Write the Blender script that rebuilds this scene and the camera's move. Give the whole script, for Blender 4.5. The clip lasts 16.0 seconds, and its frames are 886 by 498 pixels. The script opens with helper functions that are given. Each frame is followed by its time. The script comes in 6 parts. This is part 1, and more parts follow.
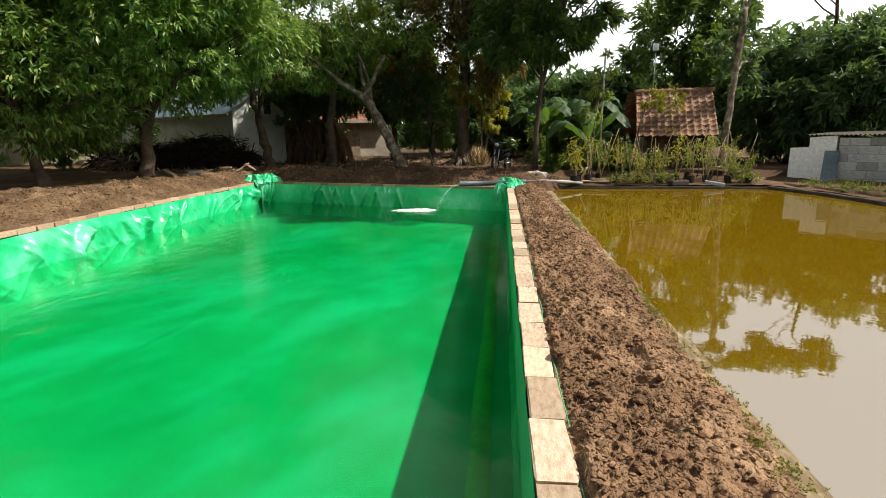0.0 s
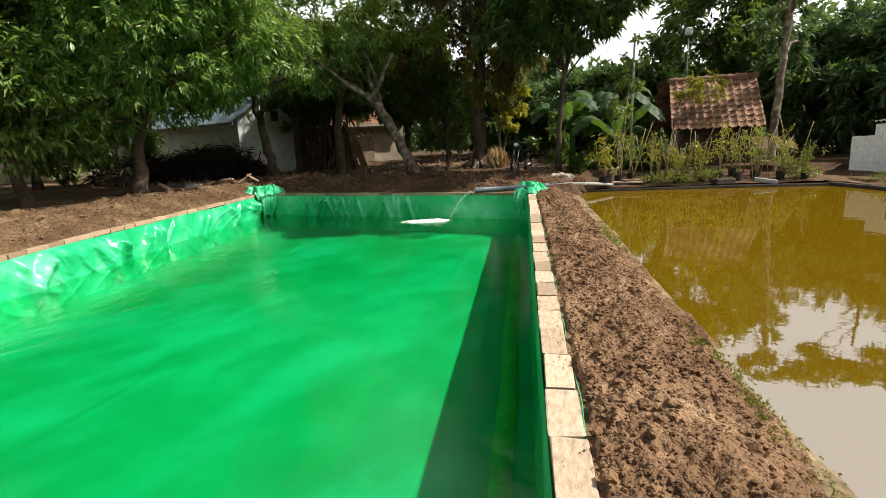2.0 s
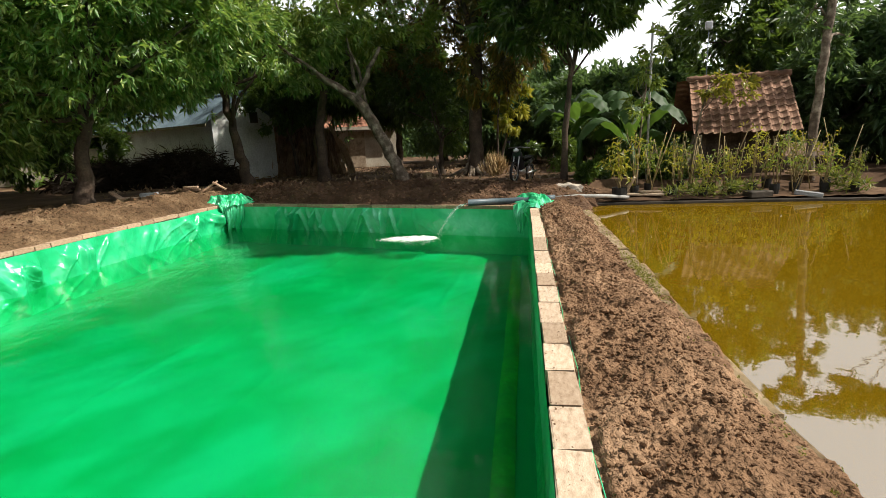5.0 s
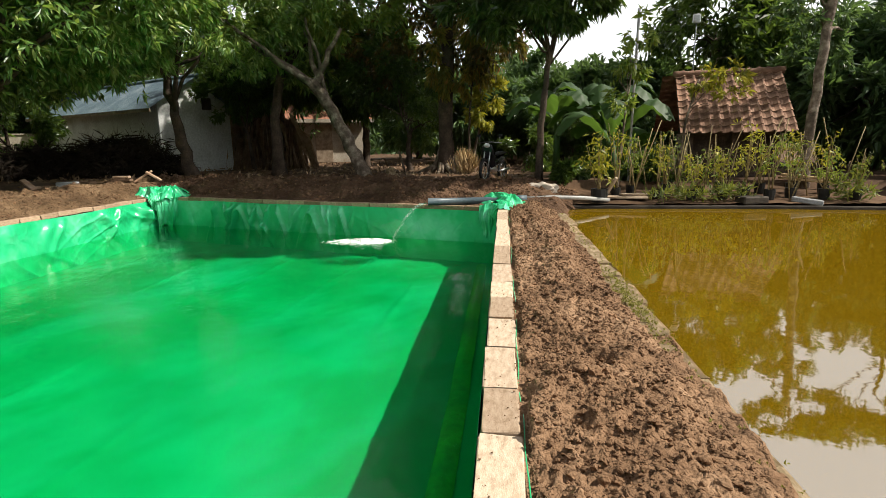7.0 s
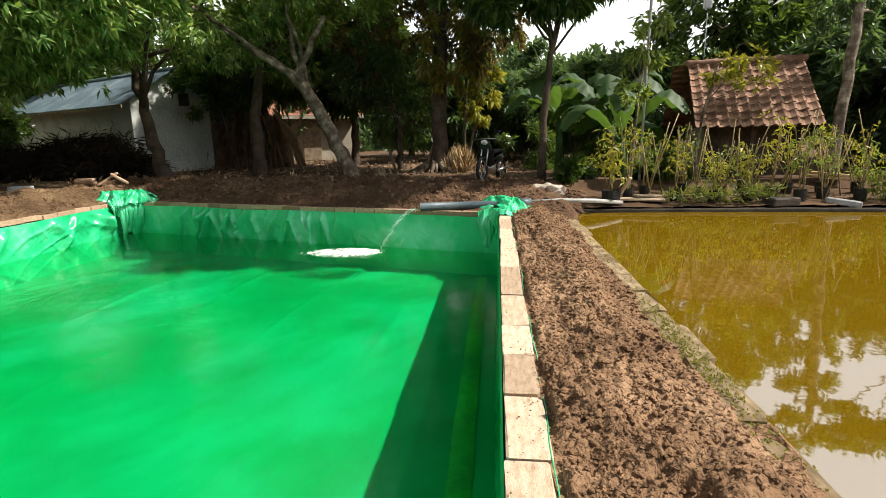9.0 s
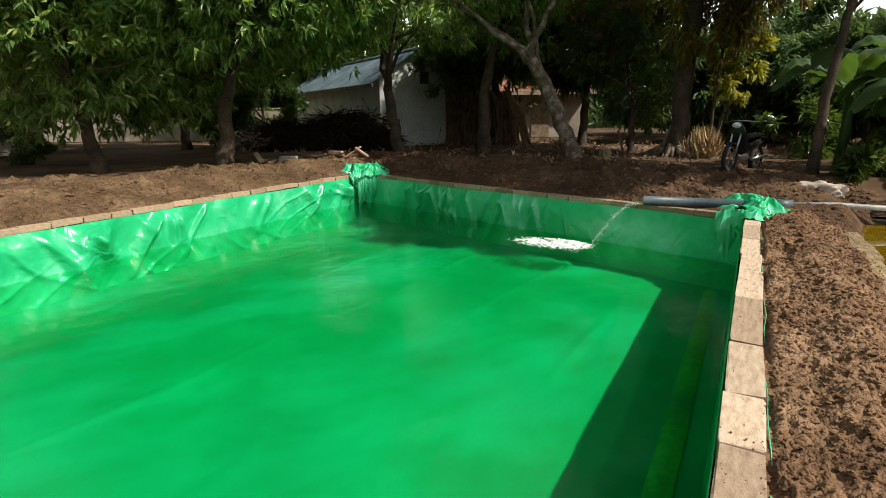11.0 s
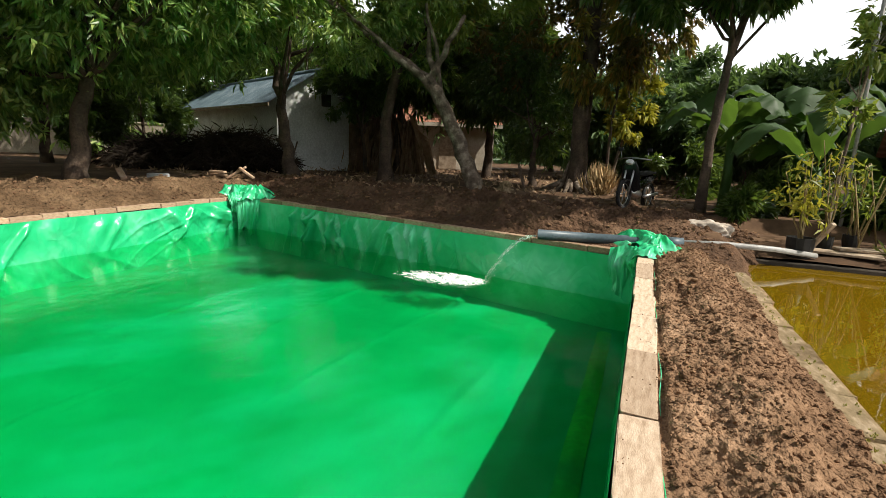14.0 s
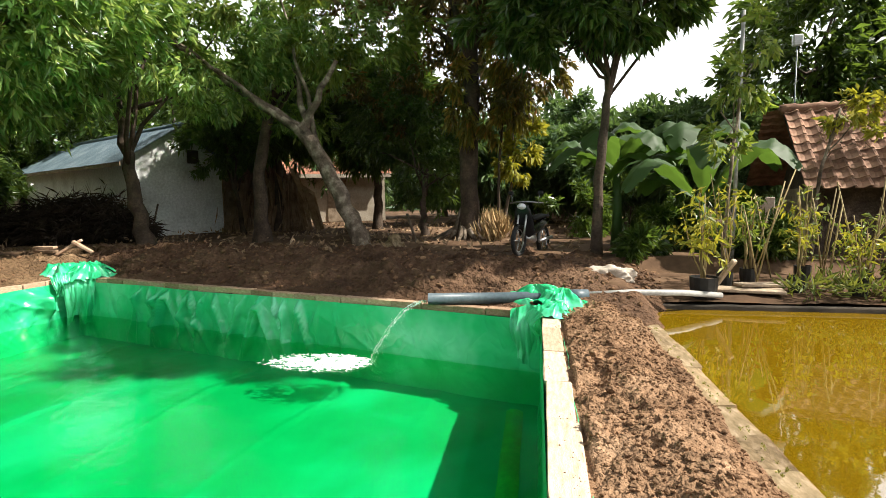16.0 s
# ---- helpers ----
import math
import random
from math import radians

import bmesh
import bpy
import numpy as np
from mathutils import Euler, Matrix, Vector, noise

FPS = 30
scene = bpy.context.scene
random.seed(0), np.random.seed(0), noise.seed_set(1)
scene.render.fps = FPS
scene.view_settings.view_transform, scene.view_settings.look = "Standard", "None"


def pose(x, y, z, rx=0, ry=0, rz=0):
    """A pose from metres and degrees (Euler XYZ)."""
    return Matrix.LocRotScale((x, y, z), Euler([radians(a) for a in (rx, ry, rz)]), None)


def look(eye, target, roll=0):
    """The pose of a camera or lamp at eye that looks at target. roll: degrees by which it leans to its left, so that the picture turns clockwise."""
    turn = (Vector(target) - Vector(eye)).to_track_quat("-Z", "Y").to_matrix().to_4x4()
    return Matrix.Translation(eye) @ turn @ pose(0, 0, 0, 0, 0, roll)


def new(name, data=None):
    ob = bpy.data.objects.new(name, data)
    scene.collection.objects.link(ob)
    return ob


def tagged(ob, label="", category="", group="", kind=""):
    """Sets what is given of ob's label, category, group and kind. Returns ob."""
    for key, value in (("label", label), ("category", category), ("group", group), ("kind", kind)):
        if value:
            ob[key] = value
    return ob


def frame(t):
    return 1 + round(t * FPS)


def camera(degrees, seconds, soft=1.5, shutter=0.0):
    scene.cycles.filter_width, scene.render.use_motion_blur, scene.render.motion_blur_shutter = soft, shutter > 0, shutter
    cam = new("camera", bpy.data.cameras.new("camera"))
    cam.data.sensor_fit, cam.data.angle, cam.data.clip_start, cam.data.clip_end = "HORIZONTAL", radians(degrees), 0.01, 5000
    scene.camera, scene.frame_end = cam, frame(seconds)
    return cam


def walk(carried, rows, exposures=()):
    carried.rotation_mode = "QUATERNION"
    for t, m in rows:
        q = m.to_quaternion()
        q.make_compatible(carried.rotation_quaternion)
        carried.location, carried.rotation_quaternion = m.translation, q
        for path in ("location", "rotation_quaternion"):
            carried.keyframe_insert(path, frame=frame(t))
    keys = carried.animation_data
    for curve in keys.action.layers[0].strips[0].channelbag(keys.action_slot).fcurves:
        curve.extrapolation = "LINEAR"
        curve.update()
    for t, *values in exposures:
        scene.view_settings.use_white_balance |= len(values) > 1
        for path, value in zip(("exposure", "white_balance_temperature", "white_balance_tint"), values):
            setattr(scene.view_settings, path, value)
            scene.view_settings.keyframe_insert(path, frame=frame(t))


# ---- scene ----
cam = camera(80.0, 16.0, soft=0.8)
PATH = [
    (0, (-0.113, 0.029, 1.345), (-0.331, 1.973, 0.928), -0.8),
    (0.5, (-0.08, 0.415, 1.346), (-0.305, 2.365, 0.964), 0.5),
    (1, (-0.106, 0.838, 1.332), (-0.345, 2.796, 1.004), 2.9),
    (1.5, (-0.095, 1.248, 1.347), (-0.354, 3.189, 0.939), -2.6),
    (2, (-0.063, 1.502, 1.382), (-0.37, 3.435, 0.969), -2.9),
    (2.5, (-0.103, 1.773, 1.373), (-0.443, 3.712, 1.018), -1.6),
    (3, (-0.124, 2.079, 1.355), (-0.282, 4.031, 0.949), 1.8),
    (3.5, (-0.096, 2.327, 1.368), (-0.352, 4.268, 0.957), -1.0),
    (4, (-0.083, 2.647, 1.394), (-0.36, 4.576, 0.943), -1.5),
    (4.2, (-0.085, 2.803, 1.4), (-0.376, 4.742, 1.007), -1.7),
    (6.3, (0.074, 4.452, 1.156), (-0.227, 6.377, 0.708), -3.3),
    (6.5, (0.121, 4.587, 1.149), (-0.206, 6.5, 0.665), -1.3),
    (7, (0.123, 4.886, 1.149), (-0.102, 6.834, 0.752), -0.9),
    (7.5, (0.001, 5.137, 1.183), (-0.143, 7.101, 0.836), -1.5),
    (8, (-0.033, 5.395, 1.18), (-0.229, 7.35, 0.802), -0.4),
    (8.5, (-0.012, 5.651, 1.178), (-0.259, 7.594, 0.777), -0.3),
    (9, (0.002, 5.984, 1.171), (-0.202, 7.93, 0.759), -1.3),
    (9.5, (-0.005, 6.239, 1.183), (-0.306, 8.166, 0.741), -1.5),
    (10, (0.037, 6.357, 1.254), (-0.619, 8.2, 0.84), 0.2),
    (10.2, (0.022, 6.393, 1.274), (-0.728, 8.186, 0.803), -0.0),
    (12.3, (0.058, 6.841, 1.291), (-1.048, 8.442, 0.828), -2.7),
    (12.5, (0.074, 6.878, 1.296), (-1.025, 8.482, 0.827), -3.5),
    (13, (0.121, 6.955, 1.284), (-0.922, 8.616, 0.893), -1.9),
    (13.5, (0.136, 7.116, 1.22), (-0.824, 8.828, 0.837), -0.2),
    (14, (0.036, 7.467, 1.142), (-0.655, 9.306, 0.772), 2.4),
    (14.5, (-0.009, 7.788, 1.116), (-0.521, 9.692, 0.784), -1.0),
    (15, (-0.005, 8.084, 1.128), (-0.511, 9.985, 0.772), -1.1),
    (15.5, (-0.012, 8.329, 1.161), (-0.444, 10.263, 0.89), -0.9),
    (16, (-0.012, 8.628, 1.236), (-0.364, 10.588, 1.041), -1.1),
]
walk(cam, [(t, look(eye, target, roll)) for t, eye, target, roll in PATH],
     [(0.0, 0.54), (4.2, 0.54), (6.5, 0.5), (7.3, 0.58), (8.0, 0.7), (9.5, 0.74), (10.2, 0.48), (12.3, 0.12), (13.0, 0.18), (14.0, 0.48), (14.6, 0.72), (15.4, 0.92), (16.0, 1.13)])

# ---- light ----
SUN_DIR = Vector((0.645, 0.02, 0.75)).normalized()
world = bpy.data.worlds.new("sky_world")
world.use_nodes = True
scene.world = world
wn = world.node_tree
wn.nodes.clear()
sky = wn.nodes.new("ShaderNodeTexSky")
sky.sky_type = "NISHITA"
sky.sun_disc = False
sky.sun_elevation = radians(48)
sky.sun_rotation = radians(88)
sky.dust_density = 2.0
sky.air_density = 1.0
bgn = wn.nodes.new("ShaderNodeBackground")
bgn.inputs["Strength"].default_value = 0.07
wout = wn.nodes.new("ShaderNodeOutputWorld")
haze = wn.nodes.new("ShaderNodeMix")
haze.data_type = "RGBA"
haze.inputs[0].default_value = 0.7
way = wn.nodes.new("ShaderNodeTexCoord")
height = wn.nodes.new("ShaderNodeSeparateXYZ")
veil = wn.nodes.new("ShaderNodeMapRange")     # hazy sky: pale low down, thinner overhead
veil.interpolation_type = "SMOOTHSTEP"
veil.inputs["From Min"].default_value = 0.5
veil.inputs["From Max"].default_value = 0.82
veil.inputs["To Min"].default_value = 18.0
veil.inputs["To Max"].default_value = 2.4
wn.links.new(way.outputs["Generated"], height.inputs[0])
wn.links.new(height.outputs["Z"], veil.inputs["Value"])
wn.links.new(veil.outputs["Result"], haze.inputs[7])
wn.links.new(sky.outputs[0], haze.inputs[6])
wn.links.new(haze.outputs[2], bgn.inputs[0])
wn.links.new(bgn.outputs[0], wout.inputs[0])
sun_data = bpy.data.lights.new("sun", "SUN")
sun_data.energy = 5.0
sun_data.angle = radians(0.9)
sun_data.color = (1.0, 0.93, 0.82)
sun = new("sun", sun_data)
sun.matrix_world = look(SUN_DIR * 60, (0, 0, 0))


# ---- materials ----
class Nodes:
    """A small wrapper round a material's node tree."""

    def __init__(self, name):
        self.mat = bpy.data.materials.new(name)
        self.mat.use_nodes = True
        self.tree = self.mat.node_tree
        self.tree.nodes.clear()
        self.out = self.add("ShaderNodeOutputMaterial")

    def add(self, kind, **values):
        node = self.tree.nodes.new(kind)
        for key, value in values.items():
            if key in node.inputs:
                node.inputs[key].default_value = value
        return node

    def link(self, a, b):
        self.tree.links.new(a, b)

    def coords(self, generated="Object"):
        return self.add("ShaderNodeTexCoord").outputs[generated]

    def noise(self, scale, detail=4.0, rough=0.55, vector=None, stretch=None):
        node = self.add("ShaderNodeTexNoise")
        node.inputs["Scale"].default_value = scale
        node.inputs["Detail"].default_value = detail
        node.inputs["Roughness"].default_value = rough
        vector = vector or self.coords()
        if stretch:
            m = self.add("ShaderNodeMapping")
            m.inputs["Scale"].default_value = stretch
            self.link(vector, m.inputs["Vector"])
            vector = m.outputs[0]
        self.link(vector, node.inputs["Vector"])
        return node.outputs["Fac"]

    def ramp(self, fac, stops):
        node = self.add("ShaderNodeValToRGB")
        el = node.color_ramp.elements
        while len(el) < len(stops):
            el.new(0.5)
        for e, (p, c) in zip(el, stops):
            e.position = p
            e.color = (*c, 1) if len(c) == 3 else c
        self.link(fac, node.inputs["Fac"])
        return node.outputs["Color"]

    def mix(self, fac, a, b, mode="MIX"):
        node = self.add("ShaderNodeMix")
        node.data_type, node.blend_type = "RGBA", mode
        for sock, value in ((node.inputs[0], fac), (node.inputs[6], a), (node.inputs[7], b)):
            if isinstance(value, (int, float)):
                sock.default_value = value
            elif isinstance(value, tuple):
                sock.default_value = (*value, 1)
            else:
                self.link(value, sock)
        return node.outputs[2]

    def random(self):
        return self.add("ShaderNodeObjectInfo").outputs["Random"]

    def island(self):
        return self.add("ShaderNodeNewGeometry").outputs["Random Per Island"]

    def bump(self, height, strength, distance=0.02, normal=None):
        node = self.add("ShaderNodeBump")
        node.inputs["Strength"].default_value = strength
        node.inputs["Distance"].default_value = distance
        self.link(height, node.inputs["Height"])
        if normal:
            self.link(normal, node.inputs["Normal"])
        return node.outputs[0]

    def principled(self, color, rough=0.8, metal=0.0, normal=None, spec=0.5, ior=1.5):
        p = self.add("ShaderNodeBsdfPrincipled")
        for sock, value in (("Base Color", color), ("Roughness", rough)):
            if isinstance(value, tuple):
                p.inputs[sock].default_value = (*value, 1)
            elif isinstance(value, (int, float)):
                p.inputs[sock].default_value = value
            else:
                self.link(value, p.inputs[sock])
        p.inputs["Metallic"].default_value = metal
        p.inputs["Specular IOR Level"].default_value = spec
        p.inputs["IOR"].default_value = ior
        if normal:
            self.link(normal, p.inputs["Normal"])
        return p.outputs[0]

    def done(self, shader):
        self.link(shader, self.out.inputs["Surface"])
        return self.mat


def rough_surface(name, stops, scale=3.0, fine=40.0, rough=0.9, bump=0.5, distance=0.01, per=None, spec=0.3, metal=0.0):
    """A weathered surface: large blotches, fine grain, and a tint for each piece or island."""
    n = Nodes(name)
    big = n.noise(scale, 5, 0.6)
    small = n.noise(fine, 4, 0.65)
    color = n.ramp(big, stops)
    color = n.mix(0.55, color, n.ramp(small, [(0.3, (0.55, 0.55, 0.55)), (0.7, (1.25, 1.25, 1.25))]), "MULTIPLY")
    if per:
        fac = n.random() if per == "object" else n.island()
        color = n.mix(0.8, color, n.ramp(fac, [(0.0, (0.5, 0.45, 0.4)), (0.3, (0.88, 0.86, 0.84)), (0.6, (1, 1, 1)), (1.0, (1.25, 1.2, 1.15))]), "MULTIPLY")
    height = n.mix(0.5, n.ramp(big, [(0, (0, 0, 0)), (1, (1, 1, 1))]), n.ramp(small, [(0, (0, 0, 0)), (1, (1, 1, 1))]))
    return n.done(n.principled(color, rough, metal, n.bump(height, bump, distance), spec))


def leaf_material(name, stops, through_color, glow=0.35, rough=0.45):
    """Foliage: a tint for each leaf, a soft sheen, and light that shines through."""
    n = Nodes(name)
    color = n.ramp(n.island(), stops)
    color = n.mix(0.5, color, n.ramp(n.noise(0.6, 3), [(0.3, (0.6, 0.65, 0.6)), (0.7, (1.3, 1.3, 1.1))]), "MULTIPLY")
    face = n.principled(color, rough, 0.0, None, 0.45)
    back = n.add("ShaderNodeBsdfTranslucent")
    n.link(n.mix(0.65, color, through_color), back.inputs["Color"])
    m = n.add("ShaderNodeMixShader")
    m.inputs[0].default_value = glow
    n.link(face, m.inputs[1])
    n.link(back.outputs[0], m.inputs[2])
    return n.done(m.outputs[0])


def soil_surface(name, stops, crumb, depth, per=None):
    """Dug earth: broad damp and dry patches, clods and crumbs in relief, darker in the cracks between them."""
    n = Nodes(name)
    big, mid, fine = n.noise(1.4, 5, 0.6), n.noise(9, 5, 0.65), n.noise(70, 4, 0.7)
    warp = n.add("ShaderNodeMix")
    warp.data_type = "RGBA"
    warp.inputs[0].default_value = 0.06
    shift = n.add("ShaderNodeTexNoise")
    shift.inputs["Scale"].default_value = 14
    n.link(n.coords(), shift.inputs["Vector"])
    n.link(n.coords(), warp.inputs[6])
    n.link(shift.outputs["Color"], warp.inputs[7])
    lumps = []
    for scale in (crumb, crumb * 2.6):
        cell = n.add("ShaderNodeTexVoronoi")
        cell.inputs["Scale"].default_value = scale
        n.link(warp.outputs[2], cell.inputs["Vector"])
        lumps.append(n.ramp(cell.outputs["Distance"], [(0.0, (1, 1, 1)), (0.35, (0.75, 0.75, 0.75)), (0.75, (0, 0, 0))]))
    color = n.ramp(big, stops)
    color = n.mix(0.6, color, n.ramp(mid, [(0.3, (0.55, 0.53, 0.5)), (0.7, (1.3, 1.28, 1.25))]), "MULTIPLY")
    color = n.mix(0.5, color, n.ramp(fine, [(0.3, (0.6, 0.6, 0.6)), (0.7, (1.25, 1.25, 1.25))]), "MULTIPLY")
    if per:
        color = n.mix(0.6, color, n.ramp(n.island(), [(0.0, (0.55, 0.52, 0.5)), (1.0, (1.25, 1.22, 1.18))]), "MULTIPLY")
    normal = n.bump(n.ramp(mid, [(0.2, (0, 0, 0)), (0.8, (1, 1, 1))]), 0.45, depth * 2)
    normal = n.bump(lumps[0], 0.5, depth, normal)
    normal = n.bump(lumps[1], 0.5, depth * 0.4, normal)
    normal = n.bump(fine, 0.6, 0.006, normal)
    return n.done(n.principled(color, 0.95, 0.0, normal, 0.15))


SOIL = soil_surface("brown_soil", [(0.25, (0.12, 0.068, 0.038)), (0.5, (0.235, 0.142, 0.082)), (0.75, (0.4, 0.265, 0.165))], 26, 0.03)
CLOD = soil_surface("soil_clods", [(0.25, (0.11, 0.063, 0.036)), (0.5, (0.21, 0.127, 0.074)), (0.75, (0.34, 0.225, 0.14))], 40, 0.015, "island")
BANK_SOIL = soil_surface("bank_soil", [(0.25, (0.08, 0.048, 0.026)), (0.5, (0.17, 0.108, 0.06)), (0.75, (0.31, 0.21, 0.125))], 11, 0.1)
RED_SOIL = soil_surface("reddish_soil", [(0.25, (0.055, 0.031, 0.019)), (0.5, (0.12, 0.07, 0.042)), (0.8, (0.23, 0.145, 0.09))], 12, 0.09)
GROUND = rough_surface("yard_ground", [(0.2, (0.035, 0.021, 0.013)), (0.5, (0.095, 0.056, 0.032)), (0.8, (0.24, 0.155, 0.095))], 0.5, 9, 0.95, 0.8, 0.03, None, 0.15)
BLOCK = rough_surface("concrete_block", [(0.25, (0.34, 0.245, 0.16)), (0.5, (0.55, 0.43, 0.315)), (0.8, (0.7, 0.59, 0.46))], 6, 45, 0.92, 0.6, 0.006, "object", 0.2)
BRICK = rough_surface("pale_brick", [(0.25, (0.28, 0.17, 0.11)), (0.5, (0.45, 0.31, 0.21)), (0.8, (0.58, 0.46, 0.35))], 6, 45, 0.92, 0.6, 0.006, "object", 0.2)
MORTAR = rough_surface("mortar", [(0.3, (0.2, 0.15, 0.11)), (0.7, (0.36, 0.29, 0.22))], 6, 50, 0.95, 0.6)
OLD_STONE = rough_surface("mossy_stone", [(0.25, (0.11, 0.085, 0.04)), (0.5, (0.24, 0.18, 0.105)), (0.8, (0.45, 0.36, 0.25))], 5, 38, 0.95, 0.8, 0.01, "object", 0.2)
DARK_EDGE = rough_surface("wet_concrete", [(0.3, (0.02, 0.017, 0.012)), (0.7, (0.075, 0.06, 0.045))], 3, 30, 0.8, 0.6)
WHITEWASH = rough_surface("whitewash", [(0.25, (0.44, 0.45, 0.43)), (0.5, (0.68, 0.7, 0.69)), (0.8, (0.8, 0.82, 0.82))], 1.2, 14, 0.9, 0.25)
PLASTER = rough_surface("stained_plaster", [(0.25, (0.22, 0.18, 0.13)), (0.5, (0.38, 0.33, 0.26)), (0.8, (0.52, 0.48, 0.4))], 1.0, 14, 0.95, 0.3)
GREY_BLOCK = rough_surface("grey_block", [(0.25, (0.24, 0.25, 0.25)), (0.5, (0.36, 0.38, 0.39)), (0.8, (0.47, 0.49, 0.5))], 4, 40, 0.95, 0.5, 0.006, "object")
METAL_ROOF = rough_surface("weathered_sheet_roof", [(0.25, (0.05, 0.08, 0.105)), (0.55, (0.115, 0.165, 0.195)), (0.8, (0.24, 0.28, 0.3))], 1.2, 14, 0.55, 0.2, 0.004, None, 0.5, 0.2)
TILE = rough_surface("clay_tile", [(0.25, (0.06, 0.036, 0.026)), (0.5, (0.25, 0.14, 0.092)), (0.8, (0.46, 0.31, 0.22))], 2.5, 30, 0.9, 0.5, 0.006, "object")
TILE_FAR = rough_surface("far_clay_tile", [(0.25, (0.1, 0.045, 0.03)), (0.5, (0.27, 0.12, 0.075)), (0.8, (0.42, 0.22, 0.14))], 2.5, 30, 0.9, 0.5, 0.006, "island")
BARK = rough_surface("grey_brown_bark", [(0.25, (0.06, 0.043, 0.03)), (0.5, (0.14, 0.105, 0.078)), (0.8, (0.26, 0.21, 0.16))], 3, 24, 0.95, 1.0, 0.03)
DARK_BARK = rough_surface("dark_bark", [(0.25, (0.03, 0.022, 0.016)), (0.5, (0.07, 0.05, 0.036)), (0.8, (0.16, 0.11, 0.075))], 3, 24, 0.95, 1.0, 0.03)
PALE_BARK = rough_surface("pale_bark", [(0.3, (0.05, 0.038, 0.027)), (0.5, (0.15, 0.115, 0.083)), (0.7, (0.38, 0.32, 0.25))], 5, 26, 0.95, 1.0, 0.03)
BAMBOO = rough_surface("dry_bamboo", [(0.25, (0.13, 0.1, 0.045)), (0.5, (0.27, 0.21, 0.095)), (0.8, (0.44, 0.36, 0.2))], 4, 30, 0.7, 0.3, 0.004, "object")
WOOD = rough_surface("grey_planks", [(0.25, (0.16, 0.12, 0.08)), (0.5, (0.32, 0.25, 0.18)), (0.8, (0.48, 0.4, 0.3))], 5, 40, 0.9, 0.5, 0.005, "object")
POT = rough_surface("black_plastic", [(0.3, (0.012, 0.012, 0.012)), (0.7, (0.035, 0.034, 0.03))], 5, 30, 0.5, 0.3)
PVC_DARK = rough_surface("grey_blue_pvc", [(0.3, (0.05, 0.075, 0.09)), (0.7, (0.1, 0.135, 0.155))], 3, 30, 0.4, 0.1)
PVC = rough_surface("pale_pvc", [(0.3, (0.22, 0.215, 0.2)), (0.7, (0.42, 0.42, 0.4))], 3, 30, 0.45, 0.1)
SACK = rough_surface("dirty_white_sack", [(0.3, (0.32, 0.26, 0.2)), (0.6, (0.55, 0.48, 0.4)), (0.8, (0.68, 0.62, 0.54))], 5, 60, 0.8, 0.5)
BLACK_PAINT = rough_surface("black_paint", [(0.3, (0.01, 0.01, 0.011)), (0.7, (0.025, 0.025, 0.027))], 3, 30, 0.25, 0.05)
RUBBER = rough_surface("rubber", [(0.3, (0.012, 0.012, 0.012)), (0.7, (0.03, 0.03, 0.03))], 8, 60, 0.85, 0.3)
STEEL = rough_surface("dull_steel", [(0.3, (0.3, 0.3, 0.3)), (0.7, (0.5, 0.5, 0.5))], 4, 40, 0.35, 0.1, 0.003, None, 0.5, 0.9)
WHITE_PLASTIC = rough_surface("white_plastic", [(0.3, (0.6, 0.62, 0.63)), (0.7, (0.75, 0.77, 0.78))], 4, 40, 0.35, 0.05)
DRY_LEAF = rough_surface("dry_thatch", [(0.25, (0.13, 0.085, 0.045)), (0.5, (0.29, 0.2, 0.12)), (0.8, (0.48, 0.38, 0.26))], 3, 30, 0.95, 0.8, 0.02, "island")
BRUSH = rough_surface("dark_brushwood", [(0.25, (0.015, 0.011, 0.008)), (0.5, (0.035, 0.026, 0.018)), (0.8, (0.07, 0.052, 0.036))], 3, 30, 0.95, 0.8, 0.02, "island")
STRAW = rough_surface("straw", [(0.25, (0.3, 0.2, 0.09)), (0.5, (0.45, 0.32, 0.16)), (0.8, (0.58, 0.45, 0.25))], 4, 30, 0.95, 0.8, 0.02, "island")

PANEL = rough_surface("white_panel_paint", [(0.25, (0.7, 0.72, 0.72)), (0.5, (0.8, 0.82, 0.82)), (0.8, (0.84, 0.85, 0.85))], 1.2, 14, 0.8, 0.2)
MANGO = leaf_material("mango_leaf", [(0.0, (0.03, 0.072, 0.02)), (0.45, (0.085, 0.175, 0.045)), (0.8, (0.2, 0.31, 0.085)), (1.0, (0.42, 0.46, 0.15))], (0.48, 0.68, 0.09), 0.36, 0.36)
DARK_LEAF = leaf_material("dark_leaf", [(0.0, (0.012, 0.026, 0.009)), (0.6, (0.04, 0.078, 0.02)), (1.0, (0.12, 0.18, 0.045))], (0.26, 0.4, 0.04), 0.34, 0.3)
RUSTY_LEAF = leaf_material("rusty_leaf", [(0.0, (0.016, 0.02, 0.008)), (0.5, (0.05, 0.056, 0.018)), (0.85, (0.15, 0.09, 0.032)), (1.0, (0.3, 0.13, 0.045))], (0.45, 0.36, 0.045), 0.3)
RUSTY_BRIGHT = leaf_material("rust_and_yellow_leaf", [(0.0, (0.04, 0.05, 0.014)), (0.5, (0.13, 0.14, 0.03)), (0.8, (0.3, 0.24, 0.04)), (1.0, (0.36, 0.12, 0.035))], (0.55, 0.45, 0.05), 0.42)
